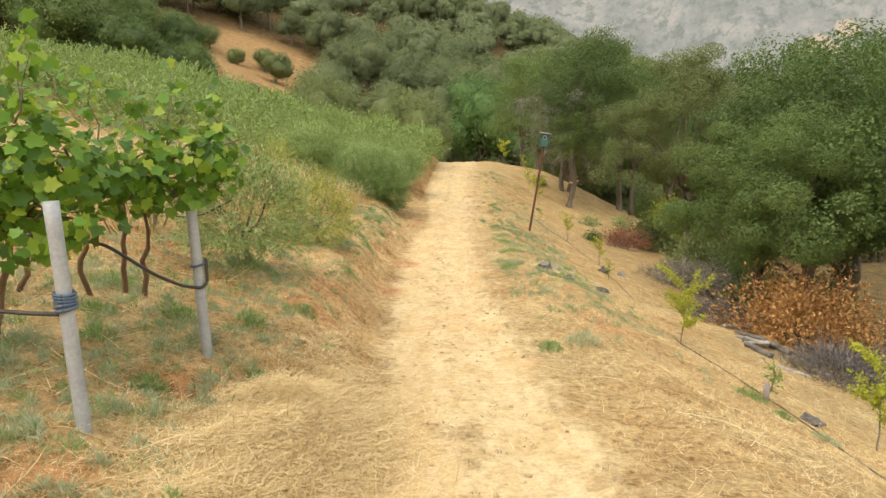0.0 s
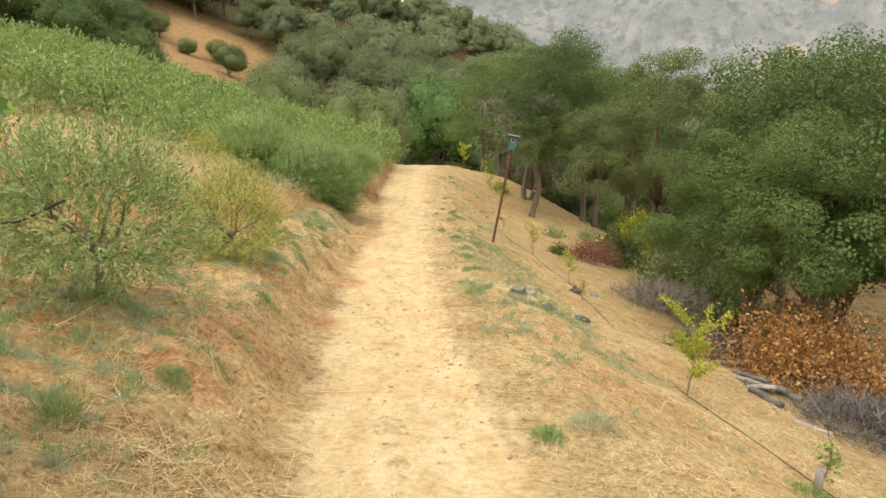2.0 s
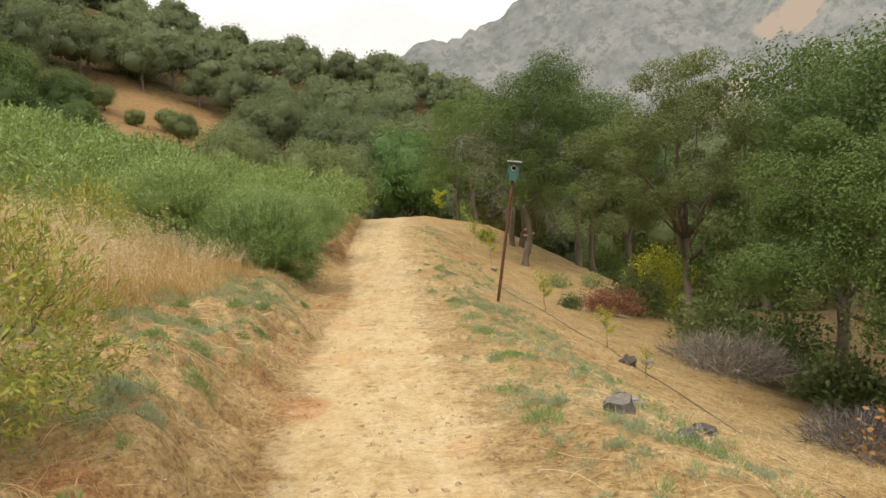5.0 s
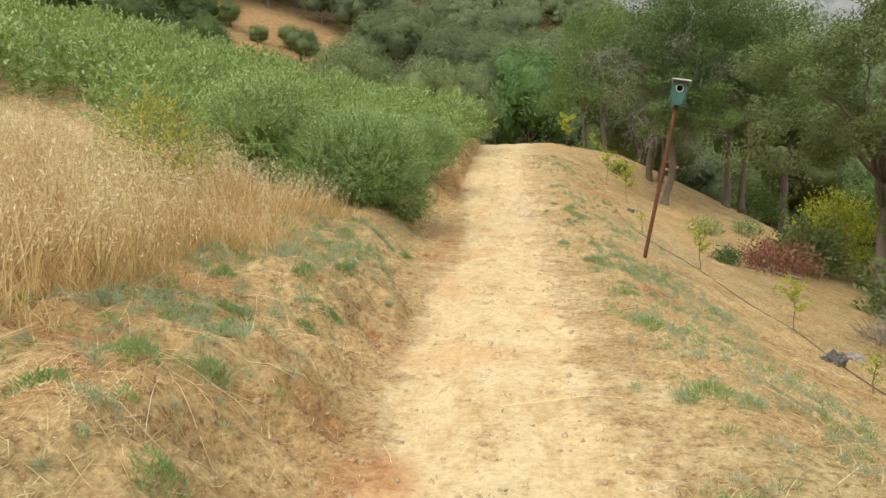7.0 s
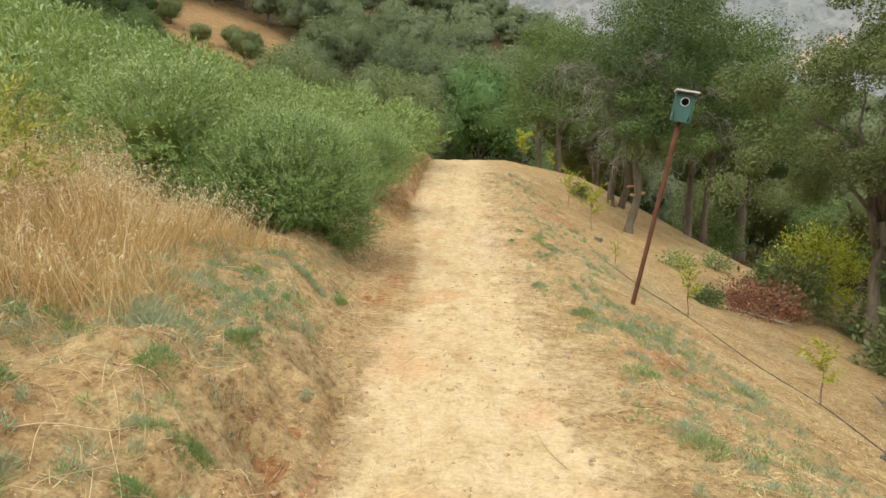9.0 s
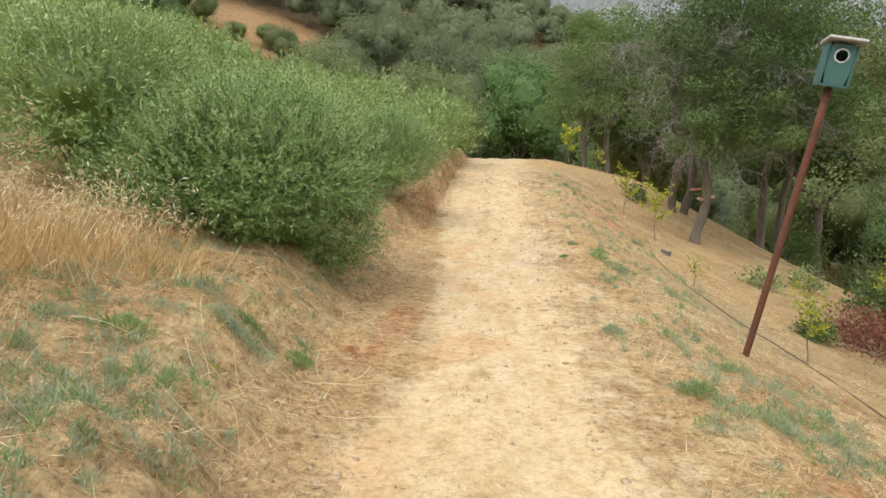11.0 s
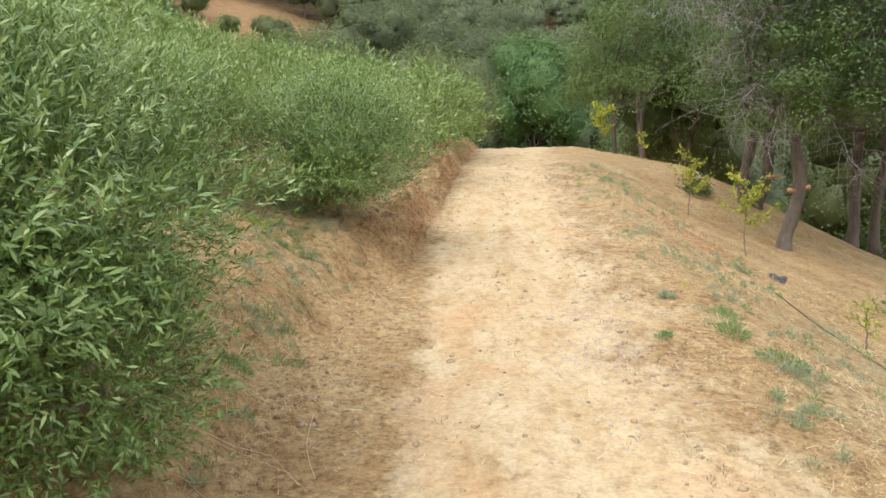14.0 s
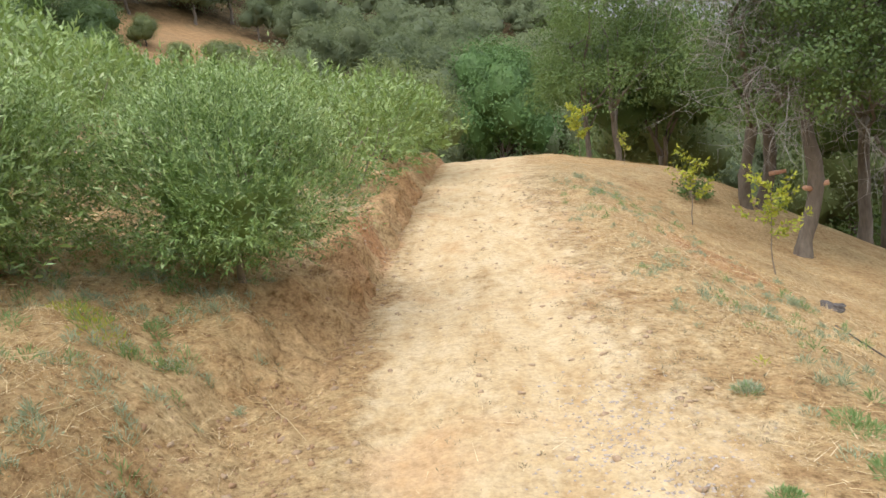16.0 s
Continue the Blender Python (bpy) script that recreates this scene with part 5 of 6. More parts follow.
bush(6.3, 30.2, 0.9, 0.5, 700, 0.07, YOUNG_LEAF, 64, "green_bush", "low olive-green bush on the slope")
bush(4.9, 36.6, 0.8, 0.55, 800, 0.07, OAK_LEAF, 65, "green_bush", "small green bush near the brow of the slope")
bush(8.1, 32.0, 1.0, 0.55, 800, 0.07, YOUNG_LEAF, 66, "green_bush", "pale green bush in dry grass")
bush(6.5, 11.0, 2.3, 0.42, 3400, 0.28, ASH_TWIG, 67, "brush_heap", "heap of grey dead twigs and ash", GREY_WOOD, 0.035)
bush(7.1, 20.4, 2.6, 0.55, 4000, 0.34, GREY_TWIG, 68, "brush_heap", "long heap of grey dead branches", GREY_WOOD, 0.035)
bush(5.7, 14.6, 1.5, 0.4, 1800, 0.26, ASH_TWIG, 69, "brush_heap", "low heap of grey twigs below the saplings", GREY_WOOD, 0.035)


for k, (x, y, w, h) in enumerate(((8.6, 23.9, 2.0, 1.5), (9.9, 22.8, 2.4, 1.7), (8.3, 28.2, 2.0, 1.4), (10.6, 27.4, 2.4, 1.8), (9.0, 12.2, 2.0, 1.3), (9.2, 17.0, 2.2, 1.5), (8.4, 18.6, 1.6, 1.0), (11.8, 41.0, 2.4, 1.6), (13.6, 39.0, 2.4, 1.7), (9.8, 31.4, 1.8, 1.0))):
    bush(x, y, w, h, 2300, 0.13, OAK_LEAF if k % 2 else PALE_OAK_LEAF, 160 + k, "undergrowth_bush", "dark leafy undergrowth bush beneath the oaks")


def lump(x, y, size, seed, mt, name, label, category, dz=0.0, turn=0.0):
    """A worn stone, stump or lump of wood."""
    rng = np.random.default_rng(seed)
    t = thing(name, at(x, y, turn), label, category)
    bm = bmesh.new()
    bmesh.ops.create_icosphere(bm, subdivisions=4, radius=0.5)
    o = Vector(rng.uniform(0, 50, 3))
    for v in bm.verts:
        v.co *= 1 + 0.55 * noise.noise(v.co * 2.6 + o) + 0.34 * noise.noise(v.co * 6 + o) + 0.20 * noise.noise(v.co * 14 + o)
        v.co = Vector((v.co.x * size[0], v.co.y * size[1], max(v.co.z, -0.3) * size[2] + size[2] * 0.2 + dz))
    part("stone" if category == "stone" else "wood", bm, mt, t)
    return t


def log(x, y, length, r, turn, tilt, seed, mt, label):
    rng = np.random.default_rng(seed)
    a = radians(turn)
    dx, dy = math.cos(a) * length / 2, math.sin(a) * length / 2
    t = thing("log", Matrix.Translation((x, y, on_land(x, y))), label, "log", "logs")
    z0, z1 = on_land(x - dx, y - dy) - on_land(x, y) + r * 0.6, on_land(x + dx, y + dy) - on_land(x, y) + r * 0.6 + tilt
    w = wander((-dx, -dy, z0), (dx, dy, z1), 9, r * 0.5, rng)
    part("wood", tubes_mesh("wood", [(w, r * (1 + 0.12 * rng.normal(0, 1, 9)))], mt, 10), None, t)
    return t


def stump(x, y, r, h, seed, tilt):
    """A sawn stump: flared, furrowed sides and a weathered flat top with a darker heart."""
    rng = np.random.default_rng(seed)
    t = thing("stump", at(x, y) @ pose(0, 0, 0, tilt, -tilt * 0.6, 0), "sawn tree stump with charred sides and a grey top", "stump")
    a = np.linspace(0, 2 * np.pi, 40, endpoint=False)
    furrow = 1 + 0.05 * np.sin(3 * a + 1) + 0.04 * np.sin(7 * a) + 0.045 * rng.normal(0, 1, 40)
    bm = bmesh.new()
    rings = []
    for z, q in ((-0.12, 1.3), (0.0, 1.18), (h * 0.35, 1.04), (h * 0.75, 1.0), (h, 0.98), (h + 0.006, 0.93)):
        w = furrow * r * q * (1 + 0.02 * rng.normal(0, 1, 40))
        rings.append([bm.verts.new((math.cos(p) * v, math.sin(p) * v * 0.86, z + (0.012 * math.sin(2 * p) if z >= h else 0))) for p, v in zip(a, w)])
    for lo, hi in zip(rings, rings[1:]):
        for k in range(40):
            bm.faces.new((lo[k], lo[(k + 1) % 40], hi[(k + 1) % 40], hi[k]))
    part("bark", bm, CHAR, t, "charred furrowed bark")
    bm = bmesh.new()
    rings = []
    for q in (0.94, 0.6, 0.25):
        rings.append([bm.verts.new((math.cos(p) * v * r * q, math.sin(p) * v * r * q * 0.86, h + 0.004 + 0.012 * math.sin(2 * p) * q - 0.012 * (1 - q) + 0.003 * rng.normal())) for p, v in zip(a, furrow)])
    for lo, hi in zip(rings, rings[1:]):
        for k in range(40):
            bm.faces.new((lo[k], lo[(k + 1) % 40], hi[(k + 1) % 40], hi[k]))
    bm.faces.new(rings[-1])
    part("cut_face", bm, STUMP_TOP, t, "weathered grey sawn face")
    return t


stump(1.68, 11.8, 0.105, 0.10, 1, 10)
lump(2.0, 11.4, (0.26, 0.13, 0.11), 2, CHAR, "charred_wood", "broken piece of charred wood", "wood", 0, 30)
lump(1.92, 12.35, (0.30, 0.12, 0.07), 3, GREY_WOOD, "charred_wood", "grey splinter of old wood beside a stump", "wood", 0, -20)
lump(2.95, 13.05, (0.26, 0.15, 0.14), 4, CHAR, "rock", "dark grey rock on the dry slope", "stone")
lump(4.15, 18.1, (0.30, 0.22, 0.22), 5, CHAR, "rock", "dark rock beside the irrigation hose", "stone", 0, 40)
lump(4.8, 18.9, (0.22, 0.2, 0.16), 6, GREY_WOOD, "rock", "pale grey rock near dead brush", "stone")
lump(3.89, 29.35, (0.24, 0.13, 0.13), 7, CHAR, "rock", "long dark grey rock under a sapling", "stone", 0, -35)
lump(3.9, 7.3, (0.13, 0.26, 0.10), 8, CHAR, "charred_wood", "charred chunk of trunk by the hose", "wood", 0, 25)
log(5.55, 12.4, 0.7, 0.04, -70, 0.04, 11, GREY_WOOD, "bleached grey log at the edge of the brush")
log(5.75, 12.9, 0.6, 0.045, -50, 0.05, 12, CHAR, "split charred log with a grey end")
log(5.35, 11.7, 0.6, 0.05, -75, 0.02, 13, CHAR, "charred log beside pale ones")
log(5.62, 12.2, 0.6, 0.05, -40, 0.10, 17, CHAR, "charred split log leaning on the brush heap")
log(5.85, 12.05, 0.5, 0.045, -62, 0.08, 18, CHAR, "charred stub of a log with a grey end")
log(5.5, 12.1, 0.4, 0.04, -25, 0.10, 19, GREY_WOOD, "grey weathered log propped among charred ones")
log(5.45, 10.7, 0.45, 0.035, -30, 0.0, 14, GREY_WOOD, "short pale log on bare ground")
log(5.9, 13.8, 0.8, 0.05, 20, 0.1, 15, GREY_WOOD, "short pale log under dead leaves")
log(6.7, 26.2, 1.3, 0.015, -40, 0.1, 16, GREY_WOOD, "bare pale stick across a red bush")


# ---- ground cover ----
def scatter(n, x0, x1, y0, y1, weight, rng):
    out = []
    while sum(len(o) for o in out) < n:
        p = np.stack([rng.uniform(x0, x1, n), rng.uniform(y0, y1, n)], 1)
        out.append(p[rng.random(n) < weight(p[:, 0], p[:, 1])])
    p = np.concatenate(out)[:n]
    return np.column_stack([p, land(p[:, 0], p[:, 1])])


def off_track(x, y):
    xl, xr = edges(y)
    face = 1 - 0.8 * smooth(0.0, 0.12, xl - x) * smooth(0.6, 0.3, xl - x) * smooth(25, 28, y)
    return face * np.clip(0.06 + smooth(-0.05, 0.5, xl - x) + 0.55 * smooth(-0.1, 1.0, x - xr), 0, 1)


def straw_litter():
    rng = np.random.default_rng(31)
    n = 290000
    p = scatter(n, -4.5, 5.5, 1.5, 36, lambda x, y: off_track(x, y) * (0.16 + 0.84 * smooth(-0.4, 0.4, grainy(x, y, 1.3, 22.0) + 0.8 * grainy(x, y, 3.7, 23.0))) * (1 - 0.5 * smooth(24, 36, y)), rng)
    way = rng.normal(0, 1, (n, 3)) * np.array([1, 1, 0.25]) + np.array([0, 0, 0.15])
    co, f = straws(p + np.array([0, 0, 0.004]), way, 0.02 + 0.17 * rng.random(n) ** 3, rng.uniform(0.0022, 0.0046, n), rng)
    tagged(new("straw_litter", mesh_of("straw_litter", co, f, STRAW)), "cut dry straw strewn over the slopes", "straw", kind="stuff")
    n = 90000
    p = scatter(n, -5, 6.5, 1.5, 44, lambda x, y: np.clip(off_track(x, y) - 0.1, 0, 1) * smooth(-0.1, 0.3, grainy(x, y, 2.6, 24.0) + 0.7 * grainy(x, y, 6.0, 25.0)), rng)
    way = rng.normal(0, 0.5, (n, 3)) + np.array([0, 0, 0.7])
    co, f = straws(p, way, rng.uniform(0.02, 0.075, n), rng.uniform(0.003, 0.006, n), rng)
    tagged(new("dry_stubble", mesh_of("dry_stubble", co, f, BROWN_STRAW)), "short rusty dry grass stubble", "grass", kind="stuff")
    n = 36000
    p = scatter(n, -2.2, 0.1, 1.5, 6.6, lambda x, y: np.exp(-(((x + 0.78) / 0.42) ** 2) - ((y - 3.9) / 1.2) ** 2), rng)
    p[:, 2] += 0.24 * np.exp(-(((p[:, 0] + 0.78) / 0.36) ** 2) - ((p[:, 1] - 4.0) / 0.9) ** 2) * rng.random(n) ** 0.6
    way = rng.normal(0, 1, (n, 3)) * np.array([1, 1, 0.22])
    co, f = straws(p + np.array([0, 0, 0.01]), way, 0.05 + 0.20 * rng.random(n) ** 2, rng.uniform(0.0022, 0.0042, n), rng)
    tagged(new("hay_heap", mesh_of("hay_heap", co, f, STRAW)), "loose heap of pale cut hay beside the track", "hay", kind="stuff")
    # long bent stalks that lie over the slope
    lines = []
    for x, y, _ in scatter(1150, -3.4, 3.6, 2.5, 30, lambda x, y: np.clip(off_track(x, y) * (0.3 + 0.7 * (x < 0)) * (1 - 0.7 * smooth(18, 24, y)), 0, 1), rng):
        a, ln = rng.uniform(0, 6.28), rng.uniform(0.15, 0.70)
        u = np.linspace(0, 1, 6)
        bend = rng.normal(0, 0.25) * ln
        q = np.stack([x + ln * u * math.cos(a) - bend * u * u * math.sin(a), y + ln * u * math.sin(a) + bend * u * u * math.cos(a)], 1)
        z = land(q[:, 0], q[:, 1]) + 0.012 + rng.uniform(0, 0.07) * np.sin(u * 2.6) * rng.random()
        lines.append((np.column_stack([q, z]), np.linspace(0.0026, 0.0014, 6)))
    tagged(new("fallen_stalks", tubes_mesh("fallen_stalks", lines, STRAW, 3)), "long pale bent oat stalks fallen on the slope", "straw", kind="stuff")


def wild_oats():
    rng = np.random.default_rng(32)
    n = 9000
    def where(x, y):
        e = -2.15 - 0.55 * np.clip(14.2 - y, 0, 9) * 0.45 + 0.30 * grainy(x, y, 1.3, 40.0) + 0.2 * grainy(x, y, 4.0, 41.0)
        return smooth(0, 0.5, e - x) * smooth(10.6, 13.0, y + 0.5 * wave(x, y, 1.1, 3)) * smooth(20.8, 19.8, y) * (0.10 + 0.90 * smooth(-0.3, 0.35, grainy(x, y, 1.9, 42.0) + 0.4 * grainy(x, y, 0.7, 48.0)))
    p = scatter(n, -8, -1.6, 10, 21, where, rng)
    clump = grainy(p[:, 0], p[:, 1], 1.5, 43.0)
    front = smooth(-2.0, -3.0, p[:, 0] + 0.25 * np.clip(14.2 - p[:, 1], 0, 9))
    h = rng.uniform(0.32, 0.98, n) * (0.86 + 0.45 * clump + 0.3 * (rng.random(n) < 0.08)) * (0.55 + 0.45 * front)
    drift = np.stack([grainy(p[:, 0], p[:, 1], 1.1, 44.0), grainy(p[:, 0], p[:, 1], 1.1, 45.0), np.zeros(n)], 1)
    way = rng.normal(0, 0.30, (n, 3)) * np.array([1, 1, 0]) + 0.45 * drift + np.array([0, 0, 1.0])
    co1, f1 = blades(p, way, h, rng.uniform(0.004, 0.0075, n), rng, 0.05)
    w = way / np.linalg.norm(way, axis=1)[:, None]
    k = np.repeat(np.arange(n), 2)
    co3, f3 = blades(p[k], rng.normal(0, 0.6, (len(k), 3)) + np.array([0, 0, 0.8]), rng.uniform(0.12, 0.42, len(k)), rng.uniform(0.004, 0.007, len(k)), rng, 0.1)
    m1 = np.concatenate([f1, f3 + len(co1)])
    ob = new("wild_oats", mesh_of("wild_oats", np.concatenate([co1, co3]), m1, OAT))
    tagged(ob, "tall messy stand of dry golden wild oats", "grass", kind="stuff")
    k = np.repeat(np.arange(n), np.where(h > 0.42, 5, 0))
    top = p[k] + w[k] * (h[k] * rng.uniform(0.72, 1.02, len(k)))[:, None] + rng.normal(0, 0.018, (len(k), 3))
    co2, f2 = blades(top, rng.normal(0, 0.6, (len(k), 3)) + np.array([0, 0, -0.35]), rng.uniform(0.035, 0.065, len(k)), rng.uniform(0.0045, 0.0085, len(k)), rng)
    tagged(new("oat_heads", mesh_of("oat_heads", co2, f2, OAT_HEAD)), "pale feathery seed heads of wild oats", "grass", kind="stuff")
    n = 26000
    p = scatter(n, -8, -1.5, 10, 21, lambda x, y: np.clip(where(x + 0.35, y) * 1.0 + where(x, y) * 0.5, 0, 1), rng)
    co, f = blades(p, rng.normal(0, 0.55, (n, 3)) + np.array([0, 0, 0.7]), rng.uniform(0.10, 0.50, n), rng.uniform(0.003, 0.006, n), rng, 0.1)
    tagged(new("rusty_grass", mesh_of("rusty_grass", co, f, BROWN_STRAW)), "matted rusty brown grass under the oats", "grass", kind="stuff")
    n = 1500
    p = scatter(n, -7, -2.4, 5.6, 11.5, lambda x, y: smooth(-2.6, -3.6, x + 0.3 * wave(x, y, 1.5, 2)), rng)
    h = rng.uniform(0.25, 0.6, n)
    co, f = blades(p, rng.normal(0, 0.25, (n, 3)) + np.array([0, 0, 1.0]), h, rng.uniform(0.004, 0.008, n), rng, 0.05)
    tagged(new("tall_dry_grass", mesh_of("tall_dry_grass", co, f, OAT)), "thin tall dry grass behind the vines", "grass", kind="stuff")


def tuft_blades(centres, radius, per, height, rng):
    """Small upright plants: short leaves that fan out from each centre."""
    k = np.repeat(np.arange(len(centres)), per)
    r, h = np.asarray(radius)[k], np.asarray(height)[k]
    a, q = rng.uniform(0, 6.28, len(k)), rng.random(len(k)) ** 0.75
    off = np.stack([np.cos(a) * q * r, np.sin(a) * q * r], 1)
    xy = centres[k, :2] + off
    z = land(xy[:, 0], xy[:, 1]) + h * 0.75 * rng.random(len(k)) * (1 - 0.7 * q)
    way = np.column_stack([off / r[:, None] * 0.8, np.zeros(len(k))]) + rng.normal(0, 0.35, (len(k), 3)) + np.array([0, 0, 0.75])
    L = h * rng.uniform(0.28, 0.6, len(k))
    return blades(np.column_stack([xy, z]), way, L, np.clip(L * 0.16, 0.0025, 0.006), rng, 0.2)


def weeds():
    rng = np.random.default_rng(33)
    def where(x, y):
        xl, xr = edges(y)
        patch = smooth(-0.25, 0.45, grainy(x, y, 0.6, 26.0) + 0.5 * grainy(x, y, 1.7, 27.0))
        right = smooth(0.15, 0.7, x - xr) * smooth(3.0, 1.6, x - xr) * smooth(6, 12, y) * (1 - 0.5 * smooth(18, 23, y)) * (0.05 + 0.5 * patch * smooth(-0.1, 0.35, grainy(x, y, 3.2, 46.0) + 0.4 * grainy(x, y, 7.0, 47.0)))
        left = smooth(0.25, 0.7, xl - x) * smooth(3.0, 1.2, xl - x) * (1 - 0.6 * smooth(19, 22, y)) * (0.14 + 0.50 * smooth(0.0, 0.45, grainy(x, y, 0.8, 28.0) + 0.6 * grainy(x, y, 2.2, 29.0)))
        foot = 0.2 * smooth(-1.1, -1.4, x) * smooth(8, 6.5, y)
        mat = 0.10 * smooth(1.2, 2.0, x) * smooth(3.4, 2.6, x) * smooth(11, 14, y) * smooth(23, 19, y)
        return np.clip(right + left + foot + mat, 0, 1)
    c = scatter(2900, -4, 4.5, 2.2, 36, where, rng)
    n = len(c)
    co, f = tuft_blades(c, 0.025 + 0.075 * rng.random(n) ** 1.7, 52, rng.uniform(0.05, 0.12, n), rng)
    tagged(new("weeds", mesh_of("weeds", co, f, WEED_LEAF)), "low grey-green weeds in the dry grass", "weeds", kind="stuff")
    c = scatter(850, -4, 4.5, 2.2, 34, where, rng)
    n = len(c)
    co, f = tuft_blades(c, rng.uniform(0.03, 0.08, n), 46, rng.uniform(0.06, 0.13, n), rng)
    tagged(new("green_weeds", mesh_of("green_weeds", co, f, GREEN_WEED)), "small fresh green weeds scattered on the slopes", "weeds", kind="stuff")
    spots = ((1.32, 6.7, 0.16, 0.16), (1.0, 6.5, 0.1, 0.12), (1.06, 11.6, 0.13, 0.13), (1.25, 11.9, 0.08, 0.1), (1.34, 15.9, 0.14, 0.11), (1.3, 14.0, 0.13, 0.1), (-2.0, 16.1, 0.24, 0.24), (-1.75, 15.45, 0.10, 0.11), (-1.62, 16.6, 0.11, 0.12),
             (-1.4, 17.6, 0.08, 0.09), (-2.25, 14.9, 0.10, 0.1), (-1.9, 14.2, 0.10, 0.1), (1.3, 16.1, 0.13, 0.1), (1.38, 19.5, 0.12, 0.13), (1.4, 17.4, 0.15, 0.11), (1.1, 21.0, 0.09, 0.1), (1.62, 24.6, 0.11, 0.12), (1.75, 24.1, 0.16, 0.1),
             (1.37, 25.5, 0.07, 0.08), (1.72, 25.1, 0.13, 0.1), (1.1, 24.5, 0.06, 0.06), (-1.58, 19.05, 0.15, 0.13), (-1.38, 19.6, 0.1, 0.1), (-1.7, 19.5, 0.09, 0.1), (-2.2, 16.4, 0.14, 0.16), (3.4, 6.9, 0.10, 0.10), (3.2, 7.2, 0.16, 0.16), (3.55, 6.4, 0.12, 0.1), (-1.25, 6.4, 0.09, 0.1), (-1.5, 5.6, 0.1, 0.12), (-1.9, 8.4, 0.13, 0.13), (-1.2, 8.9, 0.1, 0.1),
             (-1.35, 12.0, 0.1, 0.1), (-1.6, 11.2, 0.12, 0.11), (-2.1, 12.4, 0.12, 0.11), (-2.0, 18.4, 0.15, 0.13), (-1.7, 19.0, 0.10, 0.10), (-1.6, 13.1, 0.09, 0.09), (-1.95, 5.3, 0.14, 0.14), (-1.65, 4.95, 0.09, 0.12), (-2.4, 5.0, 0.12, 0.12), (-2.6, 5.7, 0.15, 0.14), (-2.1, 6.2, 0.13, 0.14), (-1.72, 4.2, 0.09, 0.1), (-1.22, 4.75, 0.07, 0.1),
             (-2.5, 4.3, 0.11, 0.11), (-2.2, 4.6, 0.12, 0.12), (-1.9, 12.9, 0.1, 0.1), (-2.5, 13.6, 0.1, 0.1), (-1.5, 14.6, 0.07, 0.08), (-1.4, 15.0, 0.08, 0.09), (-1.15, 16.4, 0.06, 0.08), (-1.9, 22.9, 0.1, 0.1), (-1.6, 23.4, 0.09, 0.08))
    for k, (x, y, r, h) in enumerate(spots):
        t = thing("weed_clump", at(x, y), "green weed clump growing in dry grass", "weed", "weed clumps")
        co, f = tuft_blades(np.array([[x, y, 0.0]]), [r], 300, [h * 1.05], rng)
        part("foliage", mesh_of("foliage", co - np.array(t.location), f, GREEN_WEED if k % 3 else WEED_LEAF), None, t)
    for k, (x, y) in enumerate(((-2.12, 25.6), (-2.3, 25.75), (1.62, 25.9), (-1.6, 18.6))):
        t = thing("yellow_flower", at(x, y), "small yellow flowering weed in dry grass", "flower", "yellow flowers")
        co, f = tuft_blades(np.array([[x, y, 0.0]]), [0.16 if k < 2 else 0.04], 160 if k < 2 else 24, [0.10], rng)
        part("foliage", mesh_of("foliage", co - np.array(t.location), f, YELLOW_LEAF), None, t)


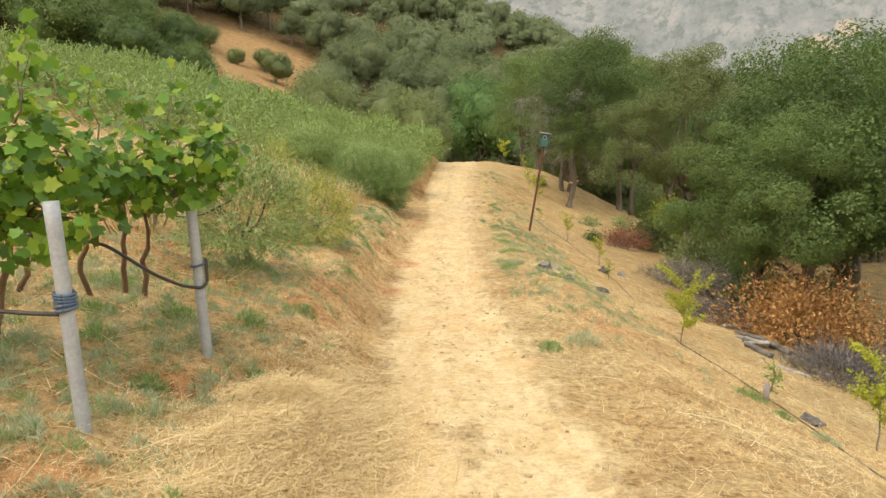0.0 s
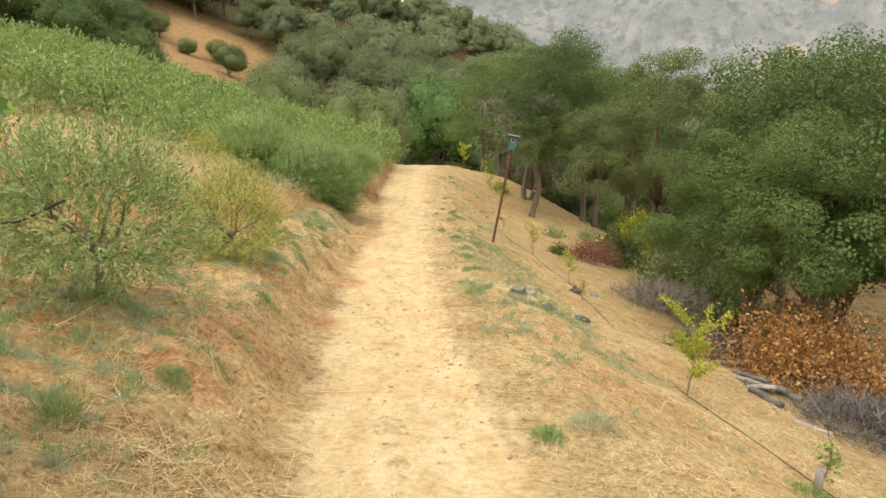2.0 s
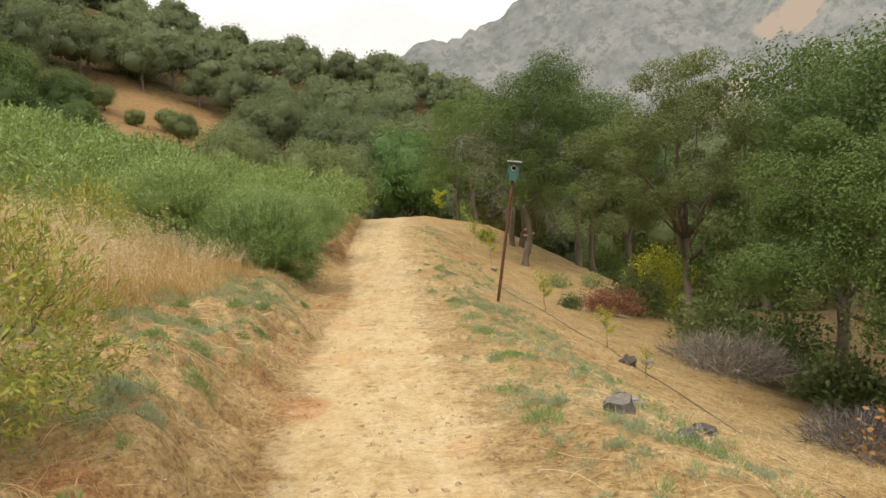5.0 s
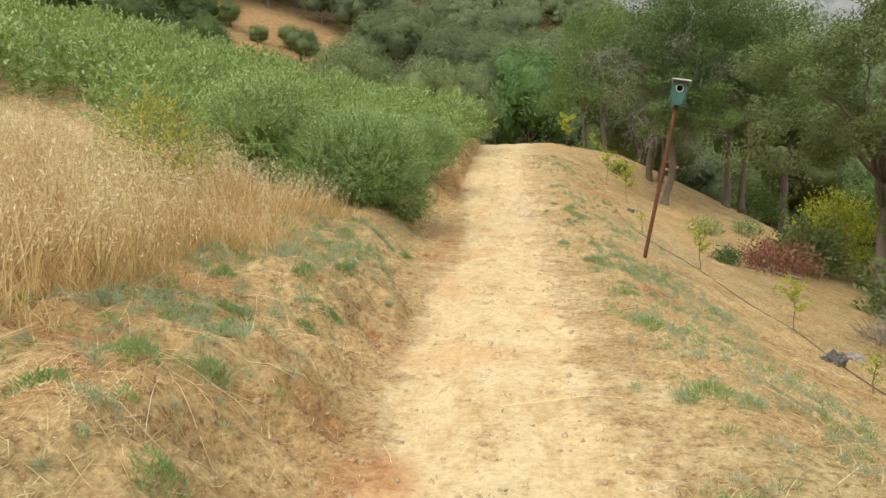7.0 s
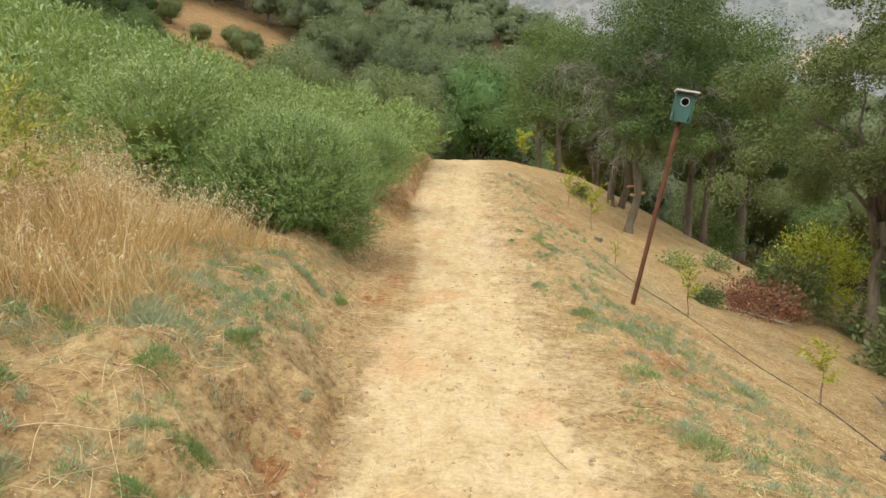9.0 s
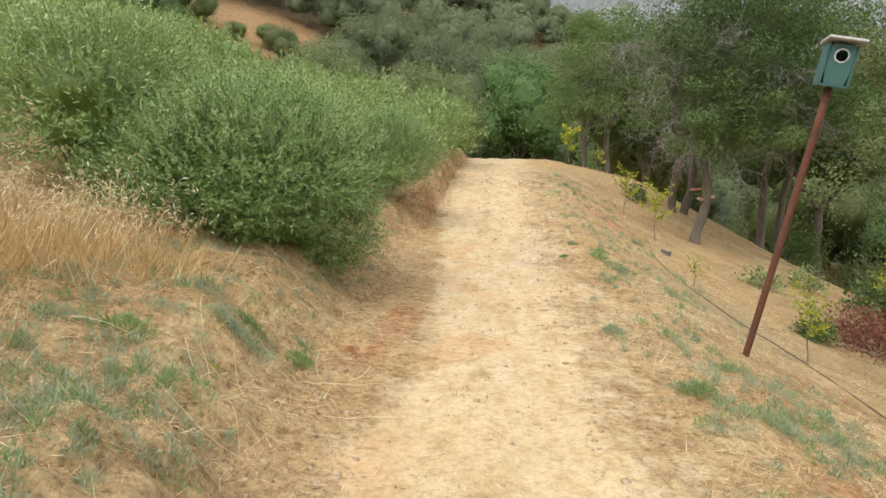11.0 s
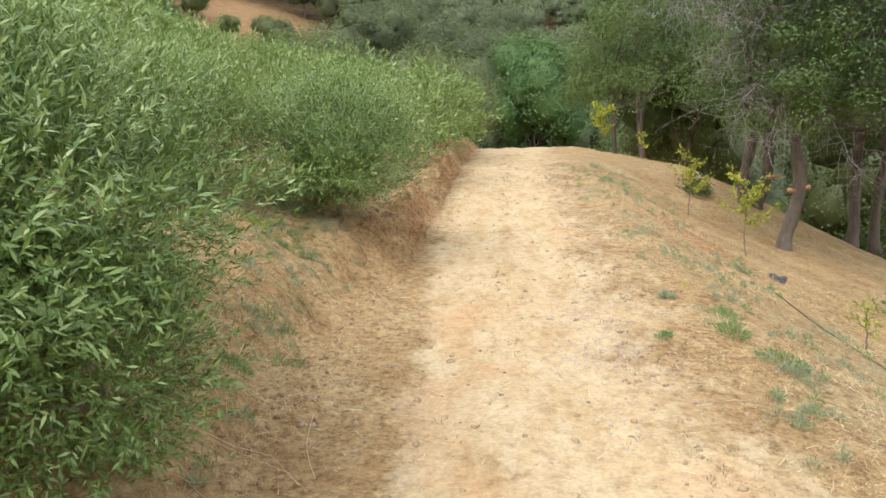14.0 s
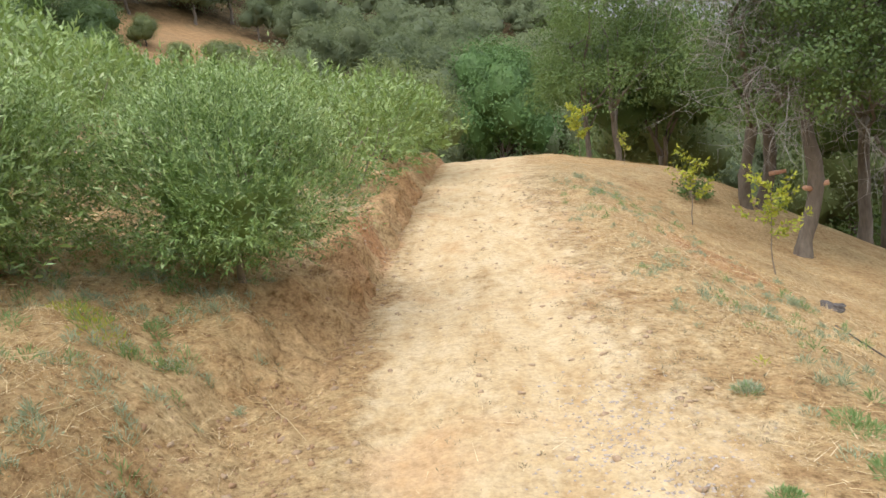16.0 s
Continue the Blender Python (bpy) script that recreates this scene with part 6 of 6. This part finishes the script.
def clods():
    rng = np.random.default_rng(34)
    bm = bmesh.new()
    bmesh.ops.create_icosphere(bm, subdivisions=1, radius=1)
    v = np.array([q.co[:] for q in bm.verts])
    t = np.array([[q.index for q in fc.verts] for fc in bm.faces])
    bm.free()
    n = 4800
    def where(x, y):
        xl, xr = edges(y)
        return np.clip(0.25 * ((x > xl - 0.1) & (x < xr + 0.4)) + 0.55 * smooth(0.5, 0.0, np.abs(x - xr - 0.05)) * (y > 8) + 0.7 * smooth(0.55, 0.1, np.abs(xl - x - 0.15)), 0, 1)
    p = scatter(n, -2, 2.8, 1.8, 36, where, rng)
    s = 0.004 + 0.019 * rng.random(n) ** 4
    co = (v[None] * (1 + 0.3 * rng.normal(0, 1, (n, len(v), 1))) * s[:, None, None] * np.array([1.2, 1.2, 0.75]) + p[:, None]).reshape(-1, 3)
    f = (t[None] + (np.arange(n) * len(v))[:, None, None]).reshape(-1, 3)
    n = 5200
    p = scatter(n, -2.2, 0, 5, 42, lambda x, y: smooth(-0.15, 0.15, edges(y)[0] - x) * smooth(0.8, 0.4, edges(y)[0] - x) * (0.3 + 0.7 * smooth(20, 26, y)), rng)
    s = 0.004 + 0.016 * rng.random(n) ** 3
    co2 = (v[None] * (1 + 0.38 * rng.normal(0, 1, (n, len(v), 1))) * s[:, None, None] + p[:, None]).reshape(-1, 3)
    f2 = (t[None] + (np.arange(n) * len(v))[:, None, None]).reshape(-1, 3)
    tagged(new("bank_clods", mesh_of("bank_clods", co2, f2, RED_SOIL)), "crumbled red-brown soil clods on the cut bank", "soil", kind="stuff")
    tagged(new("clods", mesh_of("clods", co, f, CLOD)), "small clods and pebbles along the track", "pebbles", kind="stuff")


def dry_tufts():
    rng = np.random.default_rng(35)
    def where(x, y):
        xl, xr = edges(y)
        mid = smooth(0.28, 0.05, np.abs(x - (xl + xr) / 2)) * 0.5
        return np.clip(0.20 * (x > xl) + mid + 0.9 * smooth(0.55, 0.05, np.abs(x - xr - 0.15)) * (y > 6) + 0.25 * (x > xr + 0.4) + 0.3 * (x < xl - 0.2), 0, 1) * (0.3 + 0.7 * (grainy(x, y, 1.4, 30.0) > 0))
    c = scatter(5200, -3.5, 4.0, 2.0, 36, where, rng)
    co, f = tuft_blades(c, rng.uniform(0.012, 0.05, len(c)), 12, rng.uniform(0.02, 0.055, len(c)), rng)
    tagged(new("dry_tufts", mesh_of("dry_tufts", co, f, DRY_WEED)), "small grey-brown dried weeds on the track", "weeds", kind="stuff")


def gravel():
    """A thin spread of grey stones on the track."""
    rng = np.random.default_rng(37)
    bm = bmesh.new()
    bmesh.ops.create_icosphere(bm, subdivisions=1, radius=1)
    v = np.array([q.co[:] for q in bm.verts])
    t = np.array([[q.index for q in fc.verts] for fc in bm.faces])
    bm.free()
    n = 2600
    p = scatter(n, -0.2, 1.4, 22.6, 27.5, lambda x, y: np.exp(-(((x - 0.62) / 0.30) ** 2) - ((y - 24.5) / 1.0) ** 2) * (0.3 + 0.7 * (grainy(x, y, 3.0, 61.0) > -0.1)), rng)
    s = 0.002 + 0.008 * rng.random(n) ** 3
    co = (v[None] * (1 + 0.3 * rng.normal(0, 1, (n, len(v), 1))) * s[:, None, None] * np.array([1.2, 1.2, 0.5]) + p[:, None]).reshape(-1, 3)
    f = (t[None] + (np.arange(n) * len(v))[:, None, None]).reshape(-1, 3)
    tagged(new("gravel", mesh_of("gravel", co, f, GRAVEL)), "thin patch of grey gravel pressed into the track", "gravel", kind="stuff")


straw_litter()
gravel()
dry_tufts()
wild_oats()
weeds()
clods()
